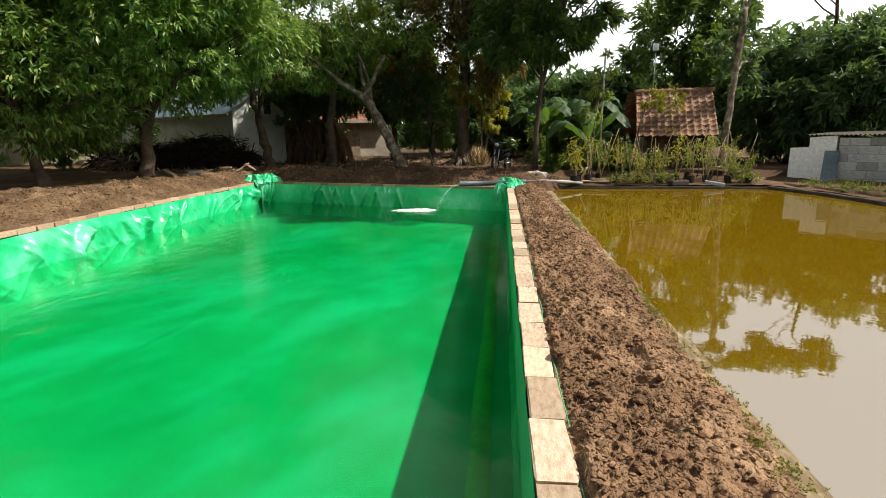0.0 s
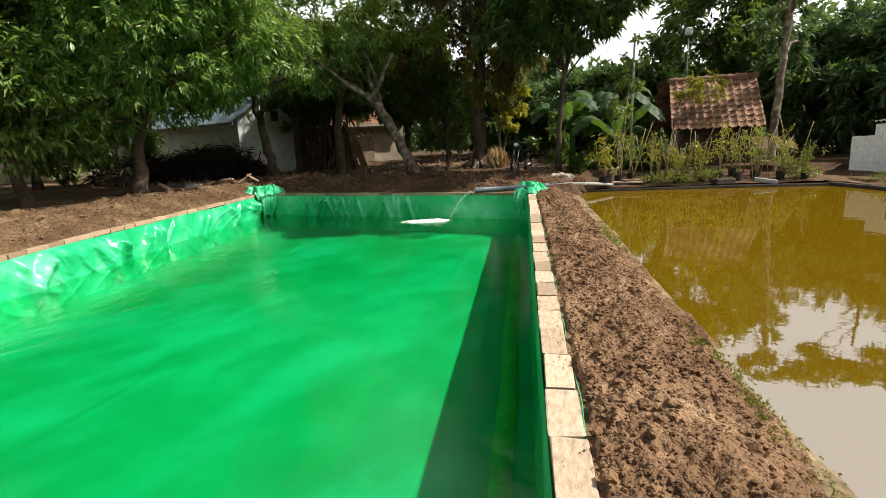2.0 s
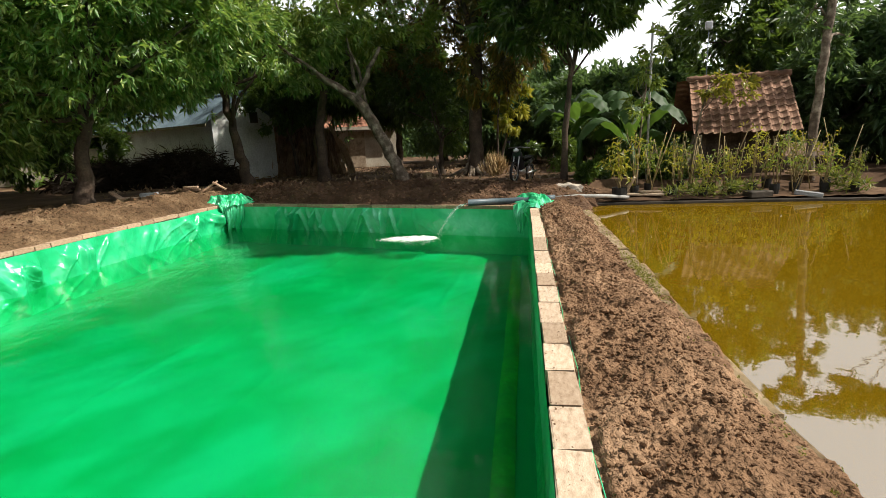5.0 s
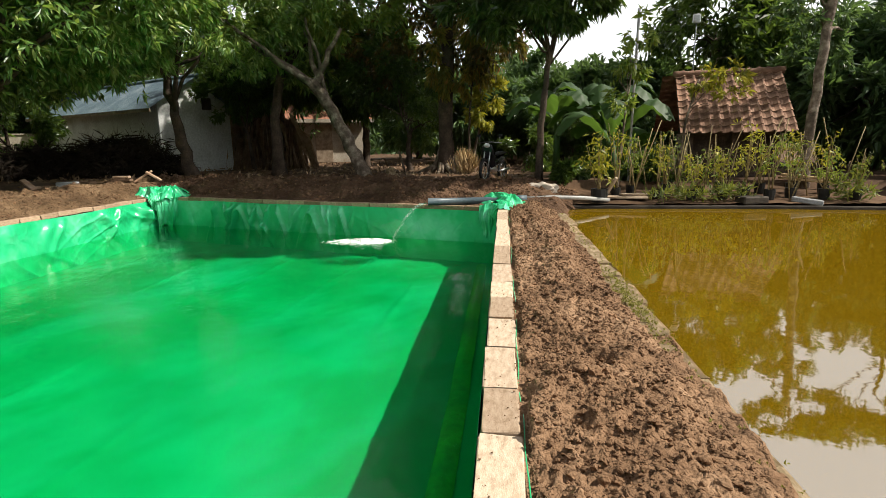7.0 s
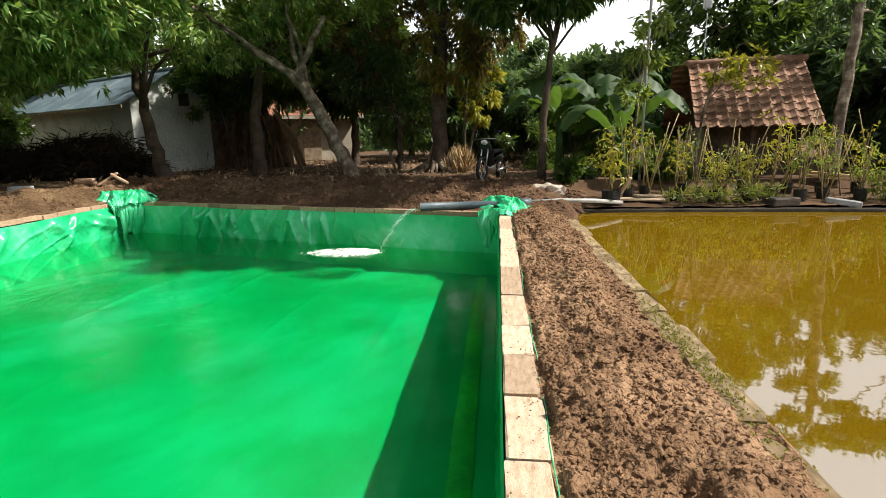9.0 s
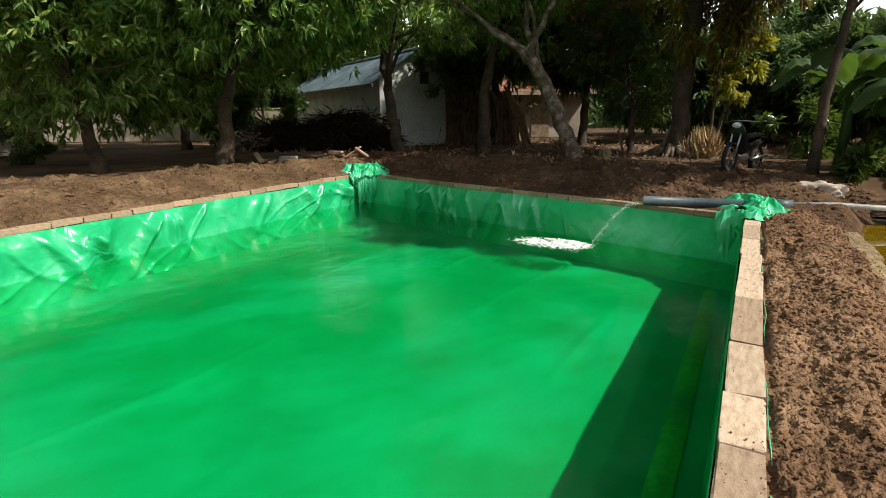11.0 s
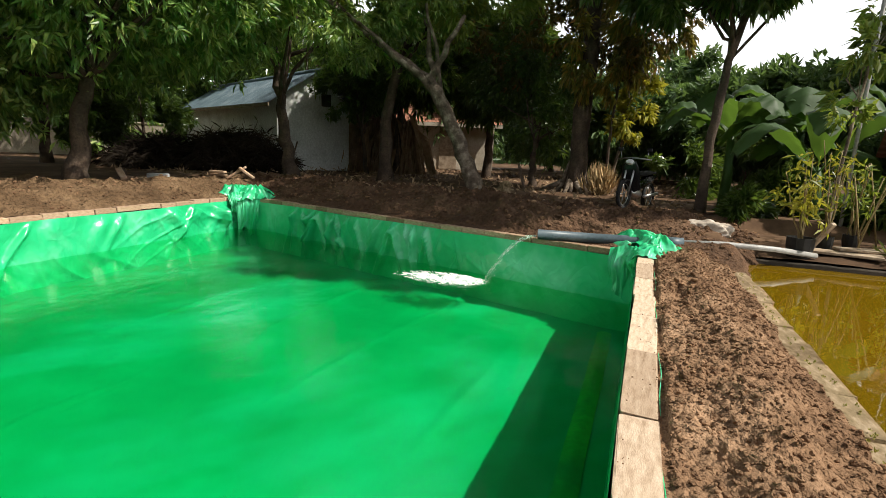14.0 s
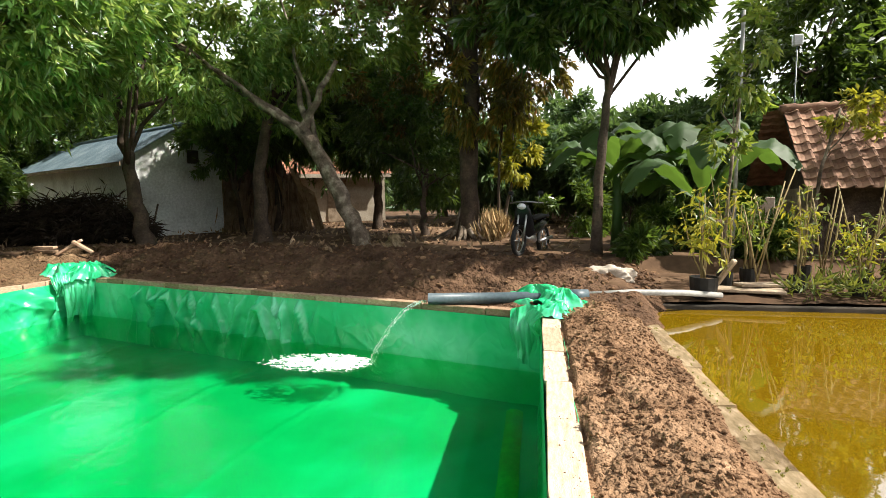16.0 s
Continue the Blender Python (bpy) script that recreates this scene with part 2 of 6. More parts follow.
YELLOW_LEAF = leaf_material("yellow_leaf", [(0.0, (0.1, 0.13, 0.02)), (0.5, (0.26, 0.27, 0.03)), (1.0, (0.42, 0.36, 0.05))], (0.6, 0.55, 0.04), 0.4)
FAR_LEAF = leaf_material("far_leaf", [(0.0, (0.022, 0.05, 0.02)), (0.5, (0.05, 0.1, 0.04)), (1.0, (0.11, 0.18, 0.065))], (0.24, 0.38, 0.08), 0.34)
FRESH_LEAF = leaf_material("fresh_leaf", [(0.0, (0.05, 0.1, 0.018)), (0.5, (0.12, 0.19, 0.034)), (1.0, (0.26, 0.29, 0.06))], (0.45, 0.55, 0.06), 0.4)
GRASS = leaf_material("grass_blade", [(0.0, (0.05, 0.08, 0.015)), (0.6, (0.13, 0.17, 0.03)), (1.0, (0.3, 0.28, 0.06))], (0.35, 0.4, 0.05), 0.3, 0.6)
MOSS = leaf_material("moss_tuft", [(0.0, (0.09, 0.1, 0.015)), (0.6, (0.2, 0.2, 0.03)), (1.0, (0.34, 0.3, 0.06))], (0.4, 0.4, 0.05), 0.2, 0.7)
BANANA = leaf_material("banana_leaf", [(0.0, (0.022, 0.055, 0.016)), (0.6, (0.035, 0.08, 0.02)), (1.0, (0.07, 0.13, 0.03))], (0.2, 0.36, 0.04), 0.3, 0.6)


def tarp_material(name, wet):
    """Green woven plastic sheet: slight weave, creases, silvery sheen."""
    n = Nodes(name)
    blot = n.noise(0.9, 4, 0.6)
    color = n.ramp(blot, [(0.25, (0.001, 0.245, 0.07)), (0.55, (0.001, 0.32, 0.102)), (0.8, (0.004, 0.41, 0.16))] if wet else [(0.3, (0.004, 0.36, 0.12)), (0.52, (0.02, 0.48, 0.2)), (0.7, (0.17, 0.64, 0.4))])
    if wet:
        silt = n.noise(1.7, 5, 0.65, None, (1.0, 0.35, 1.0))
        color = n.mix(n.ramp(silt, [(0.56, (0, 0, 0)), (0.75, (0.55, 0.55, 0.55))]), color, (0.005, 0.25, 0.08))
    if wet:
        turn = n.add("ShaderNodeMapping")
        turn.inputs["Rotation"].default_value = (0, 0, radians(32))
        n.link(n.coords(), turn.inputs["Vector"])
        streak = n.noise(0.9, 5, 0.65, turn.outputs[0], (3.0, 0.8, 1.0))
        color = n.mix(n.ramp(streak, [(0.68, (0, 0, 0)), (0.8, (0.38, 0.38, 0.38))]), color, (0.006, 0.2, 0.05))
        pale = n.noise(0.55, 4, 0.55, turn.outputs[0], (1.6, 0.7, 1.0))
        color = n.mix(n.ramp(pale, [(0.5, (0, 0, 0)), (0.72, (0.5, 0.5, 0.5))]), color, (0.02, 0.52, 0.3))
    def creases(scale, wave, stretch):
        m = n.add("ShaderNodeMapping")
        m.inputs["Scale"].default_value = stretch
        n.link(n.coords(), m.inputs["Vector"])
        tex = n.add("ShaderNodeTexNoise")
        tex.inputs["Scale"].default_value = scale
        tex.inputs["Detail"].default_value = 2.5
        tex.inputs["Distortion"].default_value = wave
        n.link(m.outputs[0], tex.inputs["Vector"])
        return n.ramp(tex.outputs["Fac"], [(0.28, (0, 0, 0)), (0.42, (0.9, 0.9, 0.9)), (0.5, (0.3, 0.3, 0.3)), (0.6, (1, 1, 1)), (0.78, (0.15, 0.15, 0.15))])

    normal = n.bump(creases(0.7, 0.5, (1.0, 1.0, 0.9)), 0.0 if wet else 0.4, 0.06)
    normal = n.bump(creases(2.6, 0.6, (1.0, 1.0, 0.7)), 0.08 if wet else 0.3, 0.03, normal)
    return n.done(n.principled(color, 0.6 if wet else 0.3, 0.0, normal, 0.1 if wet else 0.7))


TARP = tarp_material("green_tarpaulin", False)
TARP_FLOOR = tarp_material("submerged_green_tarpaulin", True)
TARP_YELLOW = rough_surface("yellow_green_tarpaulin", [(0.3, (0.008, 0.24, 0.04)), (0.5, (0.03, 0.34, 0.03)), (0.75, (0.05, 0.42, 0.03))], 1.6, 18, 0.6, 0.3)


def water_material(name, tint, ripple, scale, haze, haze_amount, ior=1.33):
    """Water: light passes straight through with a tint, part of it is scattered by the cloudy water, Fresnel gloss on top."""
    n = Nodes(name)
    wide = n.noise(scale, 3, 0.5, None, (1.0, 0.6, 1.0))
    near = n.noise(scale * 4.3, 3, 0.55)
    normal = n.bump(wide, ripple, 0.05)
    normal = n.bump(near, ripple * 0.8, 0.015, normal)
    clear = n.add("ShaderNodeBsdfTransparent")
    clear.inputs["Color"].default_value = (*tint, 1)
    cloud = n.add("ShaderNodeBsdfDiffuse")
    cloud.inputs["Color"].default_value = (*haze, 1)
    body = n.add("ShaderNodeMixShader")
    body.inputs[0].default_value = haze_amount
    n.link(clear.outputs[0], body.inputs[1])
    n.link(cloud.outputs[0], body.inputs[2])
    gloss = n.add("ShaderNodeBsdfGlossy")
    gloss.inputs["Roughness"].default_value = 0.03
    n.link(normal, gloss.inputs["Normal"])
    fres = n.add("ShaderNodeFresnel")
    fres.inputs["IOR"].default_value = ior
    n.link(normal, fres.inputs["Normal"])
    m = n.add("ShaderNodeMixShader")
    n.link(fres.outputs[0], m.inputs[0])
    n.link(body.outputs[0], m.inputs[1])
    n.link(gloss.outputs[0], m.inputs[2])
    return n.done(m.outputs[0])


POOL_WATER = water_material("clear_green_water", (0.46, 0.97, 0.78), 0.3, 3.4, (0.002, 0.42, 0.12), 0.03, 1.23)
POND_WATER = water_material("muddy_pond_water", (0.3, 0.2, 0.03), 0.07, 1.1, (0.155, 0.093, 0.003), 0.97, 4.0)


def foam_material():
    n = Nodes("white_foam")
    clear = n.add("ShaderNodeBsdfTransparent")
    m = n.add("ShaderNodeMixShader")
    n.link(n.ramp(n.noise(24, 4, 0.6), [(0.25, (0.45, 0.45, 0.45)), (0.6, (0.85, 0.85, 0.85))]), m.inputs[0])
    n.link(clear.outputs[0], m.inputs[1])
    n.link(n.principled((0.85, 0.92, 0.9), 0.4, 0.0, None, 0.5), m.inputs[2])
    return n.done(m.outputs[0])


FOAM = foam_material()


def jet_material():
    n = Nodes("falling_water")
    clear = n.add("ShaderNodeBsdfTransparent")
    clear.inputs["Color"].default_value = (0.9, 1.0, 0.96, 1)
    shine = n.principled((0.75, 0.9, 0.85), 0.1, 0.0, n.bump(n.noise(30, 3), 0.8, 0.02), 0.6)
    m = n.add("ShaderNodeMixShader")
    n.link(n.ramp(n.noise(22, 4, 0.6), [(0.42, (0.05, 0.05, 0.05)), (0.62, (0.75, 0.75, 0.75))]), m.inputs[0])
    n.link(clear.outputs[0], m.inputs[1])
    n.link(shine, m.inputs[2])
    return n.done(m.outputs[0])


JET = jet_material()


# ---- helpers of this scene ----
def lattice(ix, iy, iz, seed):
    h = (ix.astype(np.int64) * 374761393 + iy.astype(np.int64) * 668265263 + iz.astype(np.int64) * 2147483647 + seed * 974634777) & 0x7FFFFFFF
    h = ((h ^ (h >> 13)) * 1274126177) & 0x7FFFFFFF
    return ((h ^ (h >> 16)) & 0xFFFF) / 65535.0


def vnoise(x, y, seed=0, z=None):
    """Smooth value noise, 0 to 1, on arrays."""
    x, y = np.asarray(x, float), np.asarray(y, float)
    ix, iy = np.floor(x), np.floor(y)
    fx, fy = x - ix, y - iy
    fx, fy = fx * fx * (3 - 2 * fx), fy * fy * (3 - 2 * fy)
    zero = np.zeros_like(ix)
    a, b = lattice(ix, iy, zero, seed), lattice(ix + 1, iy, zero, seed)
    c, d = lattice(ix, iy + 1, zero, seed), lattice(ix + 1, iy + 1, zero, seed)
    return (a * (1 - fx) + b * fx) * (1 - fy) + (c * (1 - fx) + d * fx) * fy


def fbm(x, y, seed=0, octaves=4, gain=0.5):
    total, amp, norm = 0, 1.0, 0.0
    for k in range(octaves):
        total = total + amp * vnoise(x * 2 ** k + 17.3 * k, y * 2 ** k - 9.1 * k, seed + k)
        norm += amp
        amp *= gain
    return total / norm


def mesh_object(name, verts, faces, material, parent=None, label="", smooth=False):
    me = bpy.data.meshes.new(name)
    verts, faces = np.asarray(verts, float), np.asarray(faces, int)
    k = faces.shape[1]
    me.vertices.add(len(verts))
    me.vertices.foreach_set("co", verts.ravel())
    me.loops.add(faces.size)
    me.loops.foreach_set("vertex_index", faces.ravel())
    me.polygons.add(len(faces))
    me.polygons.foreach_set("loop_start", np.arange(0, faces.size, k))
    me.polygons.foreach_set("use_smooth", np.full(len(faces), smooth))
    me.update(calc_edges=True)
    me.validate()
    me.materials.append(material)
    ob = new(name, me)
    if parent:
        ob.parent = parent
    if label:
        ob["label"] = label
    return ob


def part(name, bm, material, parent=None, label="", smooth=False):
    me = bpy.data.meshes.new(name)
    bmesh.ops.recalc_face_normals(bm, faces=bm.faces)
    for f in bm.faces:
        f.smooth = smooth
    bm.to_mesh(me)
    bm.free()
    me.materials.append(material)
    ob = new(name, me)
    if parent:
        ob.parent = parent
    if label:
        ob["label"] = label
    return ob


def thing(name, m, label, category, group="", kind=""):
    ob = new(name)
    ob.matrix_world = m
    ob.empty_display_size = 0.1
    return tagged(ob, label, category, group, kind)


def add_box(bm, size, m=None, bevel=0.0):
    r = bmesh.ops.create_cube(bm, size=1.0, matrix=(m or Matrix()) @ Matrix.Diagonal((*size, 1)))
    if bevel:
        edges = list({e for v in r["verts"] for e in v.link_edges})
        bmesh.ops.bevel(bm, geom=edges, offset=bevel, segments=1, affect="EDGES", profile=0.5)
    return bm


def box_bm(size, m=None, bevel=0.0):
    return add_box(bmesh.new(), size, m, bevel)


def tube(points, radii, sides=8, rough=0.0, seed=0, caps=True):
    """Verts and quads of a tapered tube along a polyline."""
    pts = np.array([tuple(p) for p in points], float)
    n = len(pts)
    radii = np.broadcast_to(np.asarray(radii, float), (n,))
    rng = np.random.default_rng(seed)
    tang = np.gradient(pts, axis=0)
    tang /= np.linalg.norm(tang, axis=1)[:, None] + 1e-9
    verts = []
    ref = np.array([1.0, 0.13, 0.07]) if abs(tang[0][0]) < 0.8 else np.array([0.1, 1.0, 0.05])
    for i in range(n):
        a = np.cross(tang[i], ref)
        a /= np.linalg.norm(a)
        b = np.cross(tang[i], a)
        ang = np.arange(sides) * 2 * np.pi / sides
        r = radii[i] * (1 + rough * (rng.random(sides) - 0.5) * 2)
        verts.append(pts[i] + np.outer(np.cos(ang) * r, a) + np.outer(np.sin(ang) * r, b))
    verts = np.concatenate(verts)
    faces = []
    for i in range(n - 1):
        for k in range(sides):
            k2 = (k + 1) % sides
            faces.append((i * sides + k, i * sides + k2, (i + 1) * sides + k2, (i + 1) * sides + k))
    if caps:
        verts = np.vstack([verts, pts[0], pts[-1]])
        a, b = len(verts) - 2, len(verts) - 1
        for k in range(sides):
            k2 = (k + 1) % sides
            faces.append((a, k2, k, k))
            faces.append((b, (n - 1) * sides + k, (n - 1) * sides + k2, (n - 1) * sides + k2))
    return verts, [tuple(dict.fromkeys(f)) for f in faces]


def joined(pieces):
    """One list of verts and faces out of several."""
    verts, faces, at = [], [], 0
    for v, f in pieces:
        verts.append(np.asarray(v, float))
        faces += [tuple(i + at for i in face) for face in f]
        at += len(v)
    return np.concatenate(verts), faces


def pydata(name, verts, faces, material, parent=None, label="", smooth=True):
    me = bpy.data.meshes.new(name)
    me.from_pydata([tuple(v) for v in verts], [], faces)
    me.polygons.foreach_set("use_smooth", np.full(len(me.polygons), smooth))
    me.update()
    me.materials.append(material)
    ob = new(name, me)
    if parent:
        ob.parent = parent
    if label:
        ob["label"] = label
    return ob


def sheet(name, xs, ys, height, material, parent=None, label="", smooth=True, place=None):
    """A grid over xs and ys; height(X, Y) gives z; place maps (X, Y, Z) into the world."""
    X, Y = np.meshgrid(xs, ys)
    Z = height(X, Y)
    if place:
        X, Y, Z = place(X, Y, Z)
    verts = np.stack([X.ravel(), Y.ravel(), Z.ravel()], 1)
    w, h = len(xs), len(ys)
    i = np.arange(w * h).reshape(h, w)
    faces = np.stack([i[:-1, :-1].ravel(), i[:-1, 1:].ravel(), i[1:, 1:].ravel(), i[1:, :-1].ravel()], 1)
    return mesh_object(name, verts, faces, material, parent, label, smooth)


def clods(name, spots, sizes, material, seed, parent=None, fine=1, smooth=False):
    """Many broken lumps of soil, each a dented little solid, in one mesh."""
    bm = bmesh.new()
    bmesh.ops.create_icosphere(bm, subdivisions=fine, radius=1)
    unit = np.array([v.co[:] for v in bm.verts])
    tri = np.array([[v.index for v in f.verts] for f in bm.faces])
    bm.free()
    rng = np.random.default_rng(seed)
    n, k = len(spots), len(unit)
    rough = 0.35 if fine == 1 else 0.2
    shape = unit[None] * (1 - rough + 2 * rough * rng.random((n, k, 1))) * (0.7 + 0.6 * rng.random((n, 1, 3)))
    ang = rng.random(n) * 2 * np.pi
    c, s = np.cos(ang)[:, None], np.sin(ang)[:, None]
    x, y = shape[..., 0] * c - shape[..., 1] * s, shape[..., 0] * s + shape[..., 1] * c
    v = np.stack([x, y, shape[..., 2] * 0.75], 2) * np.asarray(sizes)[:, None, None] + np.asarray(spots)[:, None, :]
    f = tri[None] + (np.arange(n) * k)[:, None, None]
    return mesh_object(name, v.reshape(-1, 3), f.reshape(-1, 3), material, parent, "", smooth)


def leaf_cloud(tips, per, length, width, rng, droop=0.25, spread=1.0, fold=0.25, outward=None):
    """Rosettes of pointed, folded leaves round each tip: verts and triangles."""
    tips = np.repeat(np.asarray(tips, float), per, axis=0)
    n = len(tips)
    d = rng.normal(size=(n, 3)) * spread
    if outward is not None:
        d += np.repeat(outward, per, axis=0) * 0.9
    d[:, 2] -= droop
    d /= np.linalg.norm(d, axis=1)[:, None] + 1e-9
    side = np.cross(d, rng.normal(size=(n, 3)))
    side /= np.linalg.norm(side, axis=1)[:, None] + 1e-9
    up = np.cross(side, d)
    L = length * (0.6 + 0.7 * rng.random((n, 1)))
    W = width * (0.7 + 0.6 * rng.random((n, 1)))
    root = tips + d * L * 0.12 + rng.normal(size=(n, 3)) * length * 0.18
    end = root + d * L
    end[:, 2] -= droop * L[:, 0] * 0.45
    mid = root + d * L * 0.45
    a = mid + side * W * 0.5 + up * W * fold
    b = mid - side * W * 0.5 + up * W * fold
    v = np.stack([root, a, end, b], 1).reshape(-1, 3)
    i = (np.arange(n) * 4)[:, None]
    f = np.concatenate([i + np.array([[0, 1, 2]]), i + np.array([[0, 2, 3]])], 1).reshape(-1, 3)
    return v, f


def crown_tips(blobs, count, rng, shell=0.72):
    """Twig ends in lumpy clouds: more near the outside, with gaps between lumps."""
    vol = np.array([b[3] * b[4] * b[5] for b in blobs]) ** 0.8
    tips, outs = [], []
    for (cx, cy, cz, rx, ry, rz), k in zip(blobs, np.round(count * vol / vol.sum()).astype(int)):
        lumps = rng.normal(size=(max(8, k // 22), 3))
        lumps /= np.linalg.norm(lumps, axis=1)[:, None]
        lumps *= (shell + (1.04 - shell) * rng.random((len(lumps), 1)))
        pick = lumps[rng.integers(0, len(lumps), k)]
        p = pick + rng.normal(size=(k, 3)) * 0.11
        tips.append(p * (rx, ry, rz) + (cx, cy, cz))
        outs.append(p / (np.linalg.norm(p, axis=1)[:, None] + 1e-6))
    return np.concatenate(tips), np.concatenate(outs)


def bend(points, steps, wobble, rng):
    """A smooth line through points with small kinks."""
    pts = np.array(points, float)
    t = np.linspace(0, len(pts) - 1, steps)
    line = np.stack([np.interp(t, np.arange(len(pts)), pts[:, k]) for k in range(3)], 1)
    for _ in range(2):
        line[1:-1] = (line[:-2] + 2 * line[1:-1] + line[2:]) / 4
    line[1:-1] += rng.normal(size=(steps - 2, 3)) * wobble
    return line


def tree(name, trunk, radius, blobs, tips, per, leaf, leaf_mat, bark, label, seed, limbs=3, droop=0.3, top=0.5, category="tree", group="", forks=()):
    """A tree: trunk along the given points, limbs to each lump of the crown, and a crown of separate leaves."""
    rng = np.random.default_rng(seed)
    base = trunk[0]
    root = thing(name, Matrix.Translation(base), label, category, group)
    rel = [np.subtract(p, base) for p in trunk]
    line = bend(rel, 14, radius * 0.12, rng)
    r = np.linspace(radius, radius * top, 14)
    r[0] *= 1.45
    r[1] *= 1.12
    line[0][2] -= 0.15
    pydata("trunk", *tube(line, r, 10, 0.1, seed), bark, root)
    for path, r0, r1 in forks:
        way = bend([np.subtract(p, base) for p in path], 10, r0 * 0.2, rng)
        pydata("fork", *tube(way, np.linspace(r0, r1, 10), 8, 0.1, seed + 5), bark, root)
    for b in blobs:
        c = np.subtract(b[:3], base)
        for k in range(limbs):
            goal = c + rng.normal(size=3) * np.array(b[3:]) * 0.45
            start = line[rng.integers(8, 14)]
            way = bend([start, start * 0.5 + goal * 0.5 + (0, 0, 0.25), goal], 7, 0.05, rng)
            r0 = radius * top * (0.45 + 0.3 * rng.random())
            pydata("limb", *tube(way, np.linspace(r0, r0 * 0.2, 7), 6, 0.1, seed + k), bark, root)
    pts, outs = crown_tips(blobs, tips, rng)
    v, f = leaf_cloud(pts - base, per, leaf[0], leaf[1], rng, droop, 0.8, 0.25, outs)
    mesh_object("crown", v, f, leaf_mat, root)
    return root


# ---- plan ----
NEAR = -3.0                     # near end of pool and pond, behind the walk
A = np.array((0.03, 14.15))     # inner far corner by the path
B = np.array((-7.8, 16.35))     # inner far corner under the trees
WATER, FLOOR, POND = -0.63, -1.0, -0.145


def left_x(y):
    return np.interp(y, (-3, 0, 6, 9, 12, 16.4), (-7.1, -7.15, -7.45, -7.65, -7.8, -7.8))


def far_y(x):
    return A[1] + (x - A[0]) * (B[1] - A[1]) / (B[0] - A[0])


FAR_LEN = float(np.linalg.norm(B - A))
FAR_DIR = (B - A) / FAR_LEN
FAR_OUT = np.array((FAR_DIR[1], -FAR_DIR[0]))
if FAR_OUT[1] < 0:
    FAR_OUT = -FAR_OUT
FAR_YAW = math.atan2(FAR_DIR[1], FAR_DIR[0])

# ---- ground ----
def spaced(a, b, fine, far):
    inner = np.arange(a, b + 1e-6, fine)
    out = np.geomspace(1, far, 22)
    return np.concatenate([(a - out)[::-1], inner, b + out])


def ground_height(x, y):
    pit = (y > NEAR - 0.5) & (((x > left_x(y) - 1.0) & (x <= 0.6) & (y < far_y(x) + 1.0)) | ((x > 0.6) & (x < 1.4) & (y < 14.8)) | ((x >= 1.4) & (x < 8.0 - np.maximum(y - 12.0, 0) * 0.2) & (y < 15.9)))
    z = 0.2 + 0.12 * (fbm(x * 0.5, y * 0.5, 5, 4) - 0.5) + 0.05 * (fbm(x * 3, y * 3, 8, 3) - 0.5)
    z = np.where((x > 1.2) & (y < 17.2), -0.02 + 0.06 * (fbm(x * 2, y * 2, 3, 3) - 0.5), z)
    return np.where(pit, -2.2, z)


ground = sheet("ground", spaced(-32, 30, 0.25, 700), spaced(-6, 44, 0.25, 700), ground_height, GROUND)
tagged(ground, "trodden brown earth yard dappled by tree shade", "ground", kind="structure")


# soil path between the pool wall and the pond
def path_height(x, y):
    z = 0.015 + 0.10 * (fbm(x * 2.2, y * 2.2, 11, 3) - 0.5)
    lump = fbm(x * 9, y * 9, 14, 4, 0.6)
    z += 0.10 * np.maximum(lump - 0.5, -0.12) + (0.12 * (fbm(x * 7.5, y * 7.5, 21, 5, 0.68) - 0.5) + 0.02 * (vnoise(x * 75, y * 75, 27) - 0.5)) * np.clip(1.5 - x, 0.5, 1)
    hole = vnoise(x * 4.6, y * 4.6, 31)
    z -= 0.07 * np.clip((hole - 0.8) * 5, 0, 1)
    z += 0.07 * np.exp(-((x - 0.62 - 0.08 * np.sin(y * 1.3)) / 0.16) ** 2) * np.clip((y - 7.0) / 3, 0.1, 1)
    z -= 0.08 * np.clip((x - 0.8) / 0.3, 0, 1)
    z = np.where(x < 0.24, np.minimum(z, -0.02), z)
    z -= 0.12 * np.clip((x - np.where(y < 8.2, 1.1, 0.98) - 0.1 * vnoise(y * 3.1, x * 0, 35)) / 0.05, 0, 1)
    return np.where(x > 1.21, -0.45, z)


soil_path = sheet("soil_path", np.arange(0.19, 1.24, 0.0115), np.arange(NEAR, 15.1, 0.0135), path_height, SOIL)
tagged(soil_path, "strip of loose dug brown soil between pool and pond", "soil", kind="structure")
rng = np.random.default_rng(3)
n = 17000
sx, sy = 0.23 + 0.85 * rng.random(n), 0.8 + 13.9 * rng.random(n)
size = 0.003 + 0.012 * rng.random(n) ** 2.2
tagged(clods("soil_crumbs", np.stack([sx, sy, path_height(sx, sy) + size * 0.2], 1), size, CLOD, 4), "fine broken crumbs of soil strewn on the path", "soil crumbs", kind="stuff")
n = 700
sx, sy = 0.25 + 0.7 * rng.random(n) ** 1.5, 0.8 + 13.9 * rng.random(n)
size = 0.010 + 0.024 * rng.random(n) ** 3
tagged(clods("soil_clods", np.stack([sx, sy, path_height(sx, sy) + size * 0.15], 1), size, CLOD, 5, None, 2), "loose broken clods lying on the soil path", "soil clods", kind="stuff")


